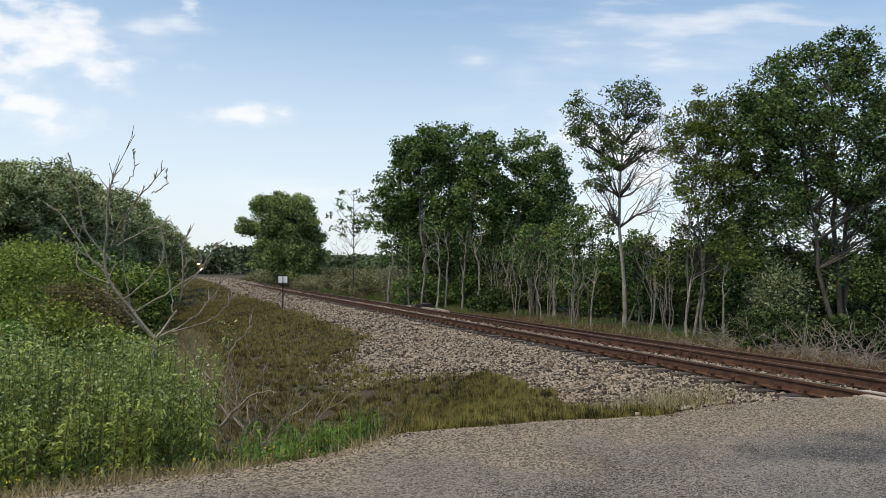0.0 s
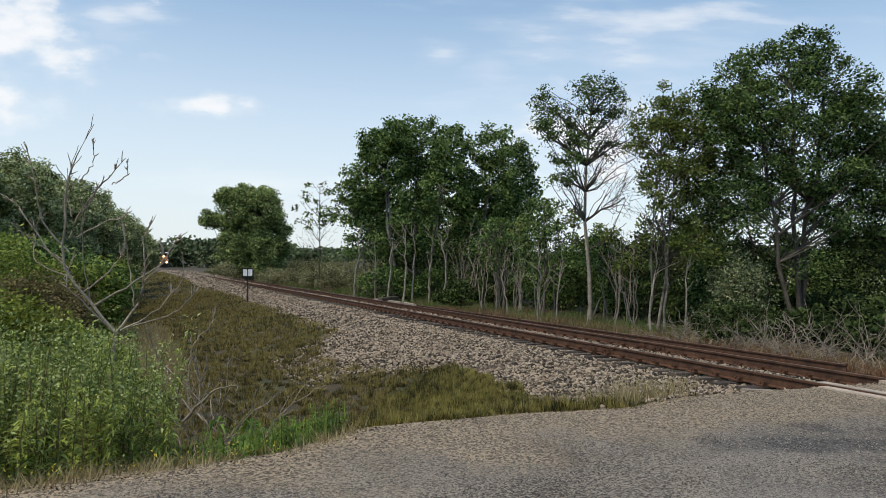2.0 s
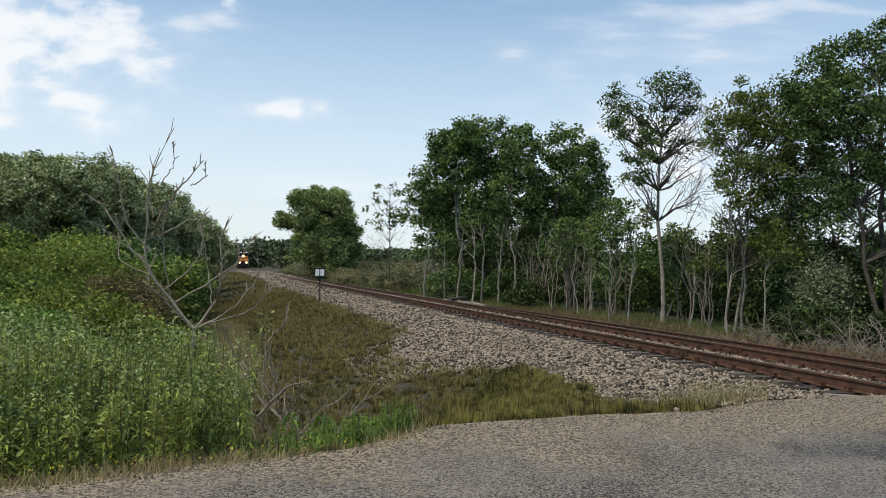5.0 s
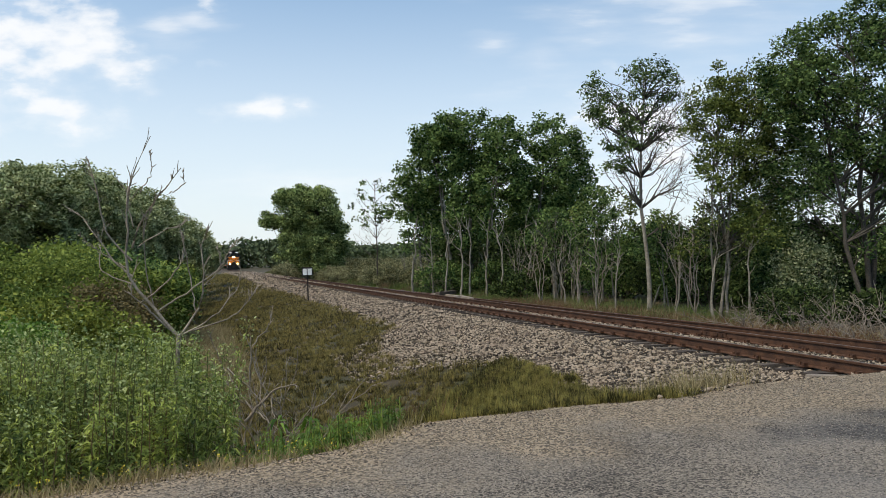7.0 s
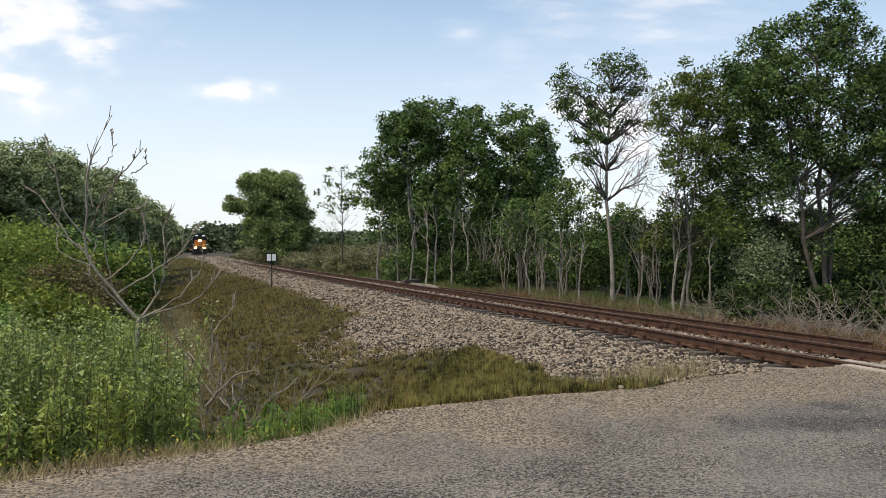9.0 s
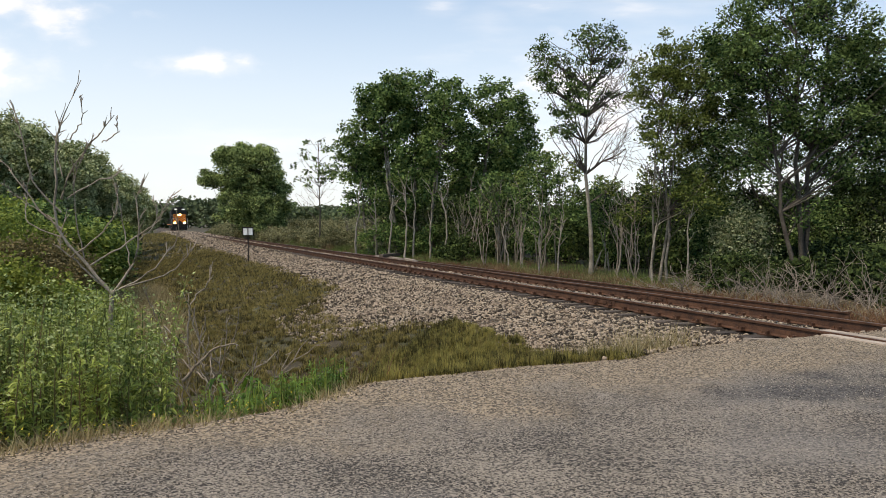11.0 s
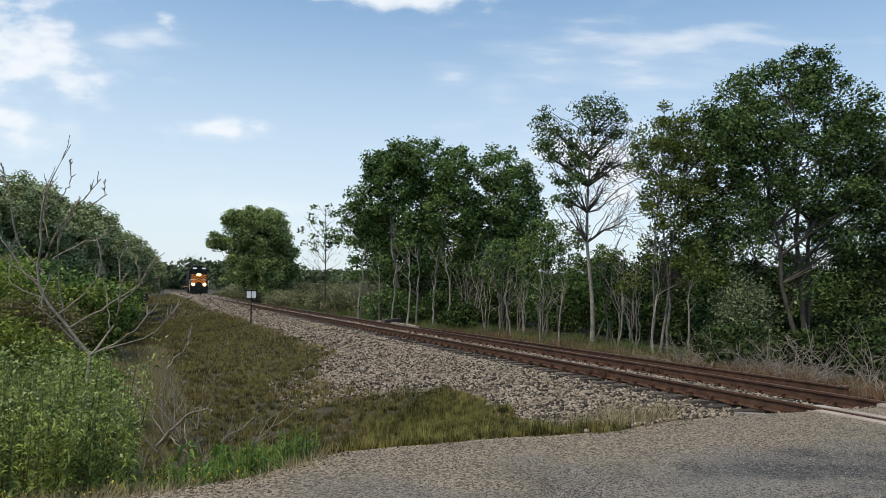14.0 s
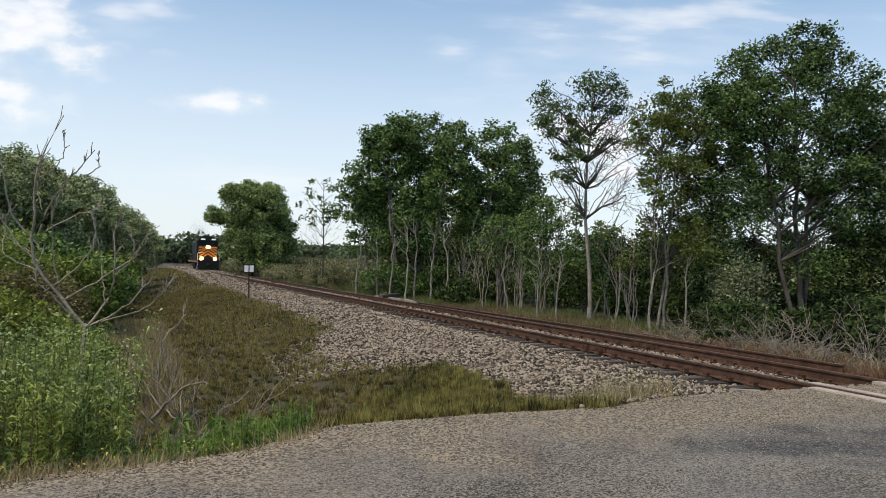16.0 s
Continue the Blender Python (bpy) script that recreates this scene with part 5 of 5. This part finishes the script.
def make_stones():
    rng = np.random.default_rng(8)
    parts = []
    for count, s0, s1, size in ((60000, 7.4, 24, 0.037), (26000, 24, 48, 0.052), (9000, 48, 90, 0.08), (5000, 90, 170, 0.13)):
        parts.append(scatter(rng, count, s0, s1, 3.4, 12.7, lambda s, n: (n > turf_edge(s) - (0.5 + 2.2 * step(14.5, 16.5, s) * (1 - step(19.5, 22, s))) * rng.uniform(0, 1, len(s)) ** 2) & (s > edge_at(n) + 0.05) & (rng.uniform(0, 1, len(s)) < np.where(n > 9, 0.6, 1.0))) + (size,))
    xy, z = np.concatenate([p[2] for p in parts]), np.concatenate([p[3] for p in parts])
    size = np.concatenate([np.full(len(p[0]), p[4]) for p in parts])[:, None, None]
    tagged(stones("ballast_stones", rng, xy, z + 0.026, size, M["stone"]), "loose grey, tan and pinkish crushed ballast stones", "ballast", kind="stuff")
    s, n, xy, z = scatter(rng, 26000, 3.0, 9.4, -4, 13, lambda s, n: (s < edge_at(n) + 0.35) & (rng.uniform(0, 1, len(s)) < np.clip(1.15 - (edge_at(n) - s) / 2.2, 0.06, 1)))
    tagged(stones("gravel_stones", rng, xy, z + 0.014, 0.011, M["stone"]), "fine loose gravel strewn along the road edge", "gravel", kind="stuff")
    s, n, xy, z = scatter(rng, 95000, 1.6, 8.6, -4.5, 9, lambda s, n: (s < edge_at(n) - 0.2) & (np.abs(n - 2) < 2.4 + 0.85 * s) & (rng.uniform(0, 1, len(s)) < 0.35 + 0.3 * (s > 4.5) + 0.35 * ripple(s * 0.9, n * 0.7)))
    tagged(stones("road_chips", rng, xy, z + 0.0235, 0.0062, M["chip"]), "small grey and tan stone chips bedded in the worn road", "gravel", kind="stuff")


make_stones()


# ---- far woods ----
def make_far_woods():
    rng = np.random.default_rng(55)
    pts = []
    for az, d, h in [(a, 300 + 25 * math.sin(a * 0.7), 9.6 + 1.8 * math.sin(a * 0.37) + 0.9 * math.sin(a * 1.9)) for a in np.arange(-55, 60, 0.55)]:
        x, y = d * math.sin(radians(az)), d * math.cos(radians(az))
        k = 520
        q = rng.normal(size=(k, 3)) * (3.2, 4, 0)
        q[:, 2] = rng.uniform(-1, 1, k) ** 1 * 0.5 + rng.uniform(0, 1, k) ** 0.7 * h * rng.uniform(0.8, 1.1)
        pts.append(q + (x, y, ground_z(x, y) * 0.6))
    h = Heap()
    h.add(*leaf_quads(rng, np.concatenate(pts), 1.05, 1.4))
    tagged(h.build("far_woods", M["far_leaf"]), "distant dark green line of woods on the horizon", "woods", kind="stuff")


make_far_woods()


# ---- small things ----
def make_marker():
    q = place(42.0, 6.05)
    root = tagged(new("trackside_marker"), "white rectangular marker sign on a dark steel post", "sign")
    root.matrix_world = pose(q[0], q[1], float(land(42.0, 6.05)), 0, -1.5, 8)
    part("post", box_bm((-0.035, -0.03, -0.3, 0.035, 0.03, 1.85), bevel=0.006), M["dark_steel"], root)
    part("backing", box_bm((-0.29, 0.0, 1.42, 0.29, 0.02, 1.88), bevel=0.004), M["dark_steel"], root)
    part("plate", box_bm((-0.24, -0.03, 1.45, 0.24, -0.01, 1.80), bevel=0.004), M["white_sign"], root, "blank white plate")


make_marker()


# ---- locomotive ----
SMOKE = mat("smoke", (0.05, 0.05, 0.05), (0.11, 0.11, 0.11), 0.6, 3, rough=1.0, bump=0, spec=0.0)


def extrude_bm(profile, y0, y1):
    """A closed profile (x, z) drawn out along y."""
    bm = bmesh.new()
    a = [bm.verts.new((x, y0, z)) for x, z in profile]
    b = [bm.verts.new((x, y1, z)) for x, z in profile]
    k = len(profile)
    for i in range(k):
        bm.faces.new((a[i], a[(i + 1) % k], b[(i + 1) % k], b[i]))
    bm.faces.new(a[::-1]), bm.faces.new(b)
    bmesh.ops.recalc_face_normals(bm, faces=bm.faces[:])
    return bm


def cylinder_bm(r, depth, m, segments=20):
    bm = bmesh.new()
    bmesh.ops.create_cone(bm, cap_ends=True, segments=segments, radius1=r, radius2=r, depth=depth, matrix=m)
    return bm


def make_locomotive():
    """Front at y = 0, facing -y; rails at z = 0."""
    loco = tagged(new("locomotive"), "black diesel locomotive with orange chevron stripes and lit headlights", "locomotive")
    part("underframe", box_bm((-1.55, 0.5, 1.05, 1.55, 20.5, 1.45), bevel=0.04), M["loco_black"], loco)
    part("fuel_tank", box_bm((-1.3, 7.5, 0.35, 1.3, 13.0, 1.05), bevel=0.12), M["loco_black"], loco)
    part("long_hood", extrude_bm([(-1.0, 1.45), (1.0, 1.45), (1.0, 4.1), (0.75, 4.4), (-0.75, 4.4), (-1.0, 4.1)], 5.0, 20.0), M["loco_black"], loco)
    part("cab", extrude_bm([(-1.5, 1.45), (1.5, 1.45), (1.5, 4.1), (1.05, 4.72), (0.5, 4.92), (-0.5, 4.92), (-1.05, 4.72), (-1.5, 4.1)], 2.4, 5.0), M["loco_black"], loco)
    nose = part("nose", extrude_bm([(-1.3, 1.45), (1.3, 1.45), (1.3, 3.25), (1.0, 3.55), (-1.0, 3.55), (-1.3, 3.25)], 0.9, 2.4), M["loco_black"], loco)
    for k in range(5):
        for side in (-1, 1):
            z = 1.35 + k * 0.44
            bm = bmesh.new()
            q = [(0, z + 0.85), (side * 1.25, z), (side * 1.25, z + 0.24), (0, z + 1.09)]
            v = [bm.verts.new((x, 0.885, min(max(h, 1.47), 3.35))) for x, h in q]
            w = [bm.verts.new((x, 0.897, min(max(h, 1.47), 3.35))) for x, h in q]
            bm.faces.new(v), bm.faces.new(w[::-1])
            for i in range(4):
                bm.faces.new((v[i], w[i], w[(i + 1) % 4], v[(i + 1) % 4]))
            bmesh.ops.recalc_face_normals(bm, faces=bm.faces[:])
            part("stripe", bm, M["loco_orange"], nose, "orange chevron stripe")
    for x0, x1 in ((-1.25, -0.15), (0.15, 1.25)):
        part("windshield", box_bm((x0, 2.36, 3.62, x1, 2.41, 4.2), bevel=0.01), M["loco_glass"], loco)
    for x in (-0.95, 0.55):
        part("number_board", box_bm((x, 2.3, 4.36, x + 0.62, 2.42, 4.56), bevel=0.01), M["board"], loco, "lit white number board")
    part("headlight_housing", box_bm((-0.32, 0.82, 3.1, 0.32, 1.0, 3.5), bevel=0.03), M["loco_black"], loco)
    for x in (-0.15, 0.15):
        part("headlight", cylinder_bm(0.2, 0.06, pose(x, 0.80, 3.3, 90)), M["lamp"], loco, "glowing warm headlight")
    for x in (-0.92, 0.92):
        part("ditch_light", cylinder_bm(0.25, 0.1, pose(x, 0.4, 1.62, 90)), M["lamp"], loco, "glowing warm ditch light")
    part("front_walkway", box_bm((-1.55, 0.0, 1.2, 1.55, 1.0, 1.4), bevel=0.03), M["loco_black"], loco)
    part("pilot", extrude_bm([(-1.45, 0.15), (1.45, 0.15), (1.5, 1.2), (-1.5, 1.2)], -0.1, 0.25), M["loco_black"], loco)
    part("coupler", box_bm((-0.16, -0.6, 0.7, 0.16, 0.0, 1.0), bevel=0.04), M["dark_steel"], loco)
    for side in (-1, 1):
        rail = Heap()
        rail.add(*tube([(side * 1.5, 0.05, 0.6), (side * 1.5, 0.05, 2.35), (side * 1.45, 0.05, 2.45), (side * 0.5, 0.05, 2.45)], [0.035] * 4, 6))
        rail.build("handrail", M["rail_white"], loco)
        side_rail = Heap()
        side_rail.add(*tube([(side * 1.52, 5.2, 2.4), (side * 1.52, 12, 2.4), (side * 1.52, 20.2, 2.4)], [0.025] * 3, 6))
        for y in np.arange(5.2, 20.3, 1.5):
            side_rail.add(*tube([(side * 1.52, y, 1.4), (side * 1.52, y, 2.4)], [0.02] * 2, 6))
        side_rail.build("side_handrail", M["dark_steel"], loco)
        part("sill_stripe", box_bm((side * 1.555 - 0.01, 1.0, 1.16, side * 1.555 + 0.01, 20.4, 1.26)), M["loco_orange"], loco, "orange sill stripe")
    for y0 in (1.8, 14.6):
        truck = part("truck", box_bm((-1.2, y0, 0.35, -1.0, y0 + 4.2, 0.85), (1.0, y0, 0.35, 1.2, y0 + 4.2, 0.85), (-1.0, y0 + 1.9, 0.5, 1.0, y0 + 2.3, 0.85), bevel=0.05), M["dark_steel"], loco)
        for k in range(3):
            for x in (-0.755, 0.755):
                part("wheel", cylinder_bm(0.5, 0.13, pose(x, y0 + 0.5 + k * 1.6, 0.5, 0, 90, 0), 24), M["dark_steel"], truck)
    for y in (9.0, 15.0):
        part("roof_fan", cylinder_bm(0.55, 0.18, pose(0, y, 4.45), 20), M["loco_black"], loco)
    part("exhaust_stack", box_bm((-0.35, 11.2, 4.35, 0.35, 12.0, 4.75), bevel=0.05), M["loco_black"], loco)
    rng = np.random.default_rng(66)
    for i in range(6):
        t = (i + 0.5) / 6
        k = 260
        c = np.array([rng.normal() * 0.4 * t - 0.3 * t, 11.6 + 6 * t, 5.0 + 1.7 * t ** 0.7])
        flakes = Heap()
        flakes.add(*leaf_quads(rng, c + rng.normal(size=(k, 3)) * (0.35 + 0.5 * t), 0.045, 1.2))
        tagged(flakes.build("smoke_puff", SMOKE, loco), "thin grey exhaust smoke", kind="stuff")
    return loco


locomotive = make_locomotive()
LOCO_ROWS = [(0, 256), (2.5, 237), (4.5, 221), (8, 193), (11.5, 163), (13, 148), (14.5, 132), (16, 115)]


def motions():
    walk(locomotive, [(t, TRACK @ pose(0, s, 0)) for t, s in LOCO_ROWS])


motions()
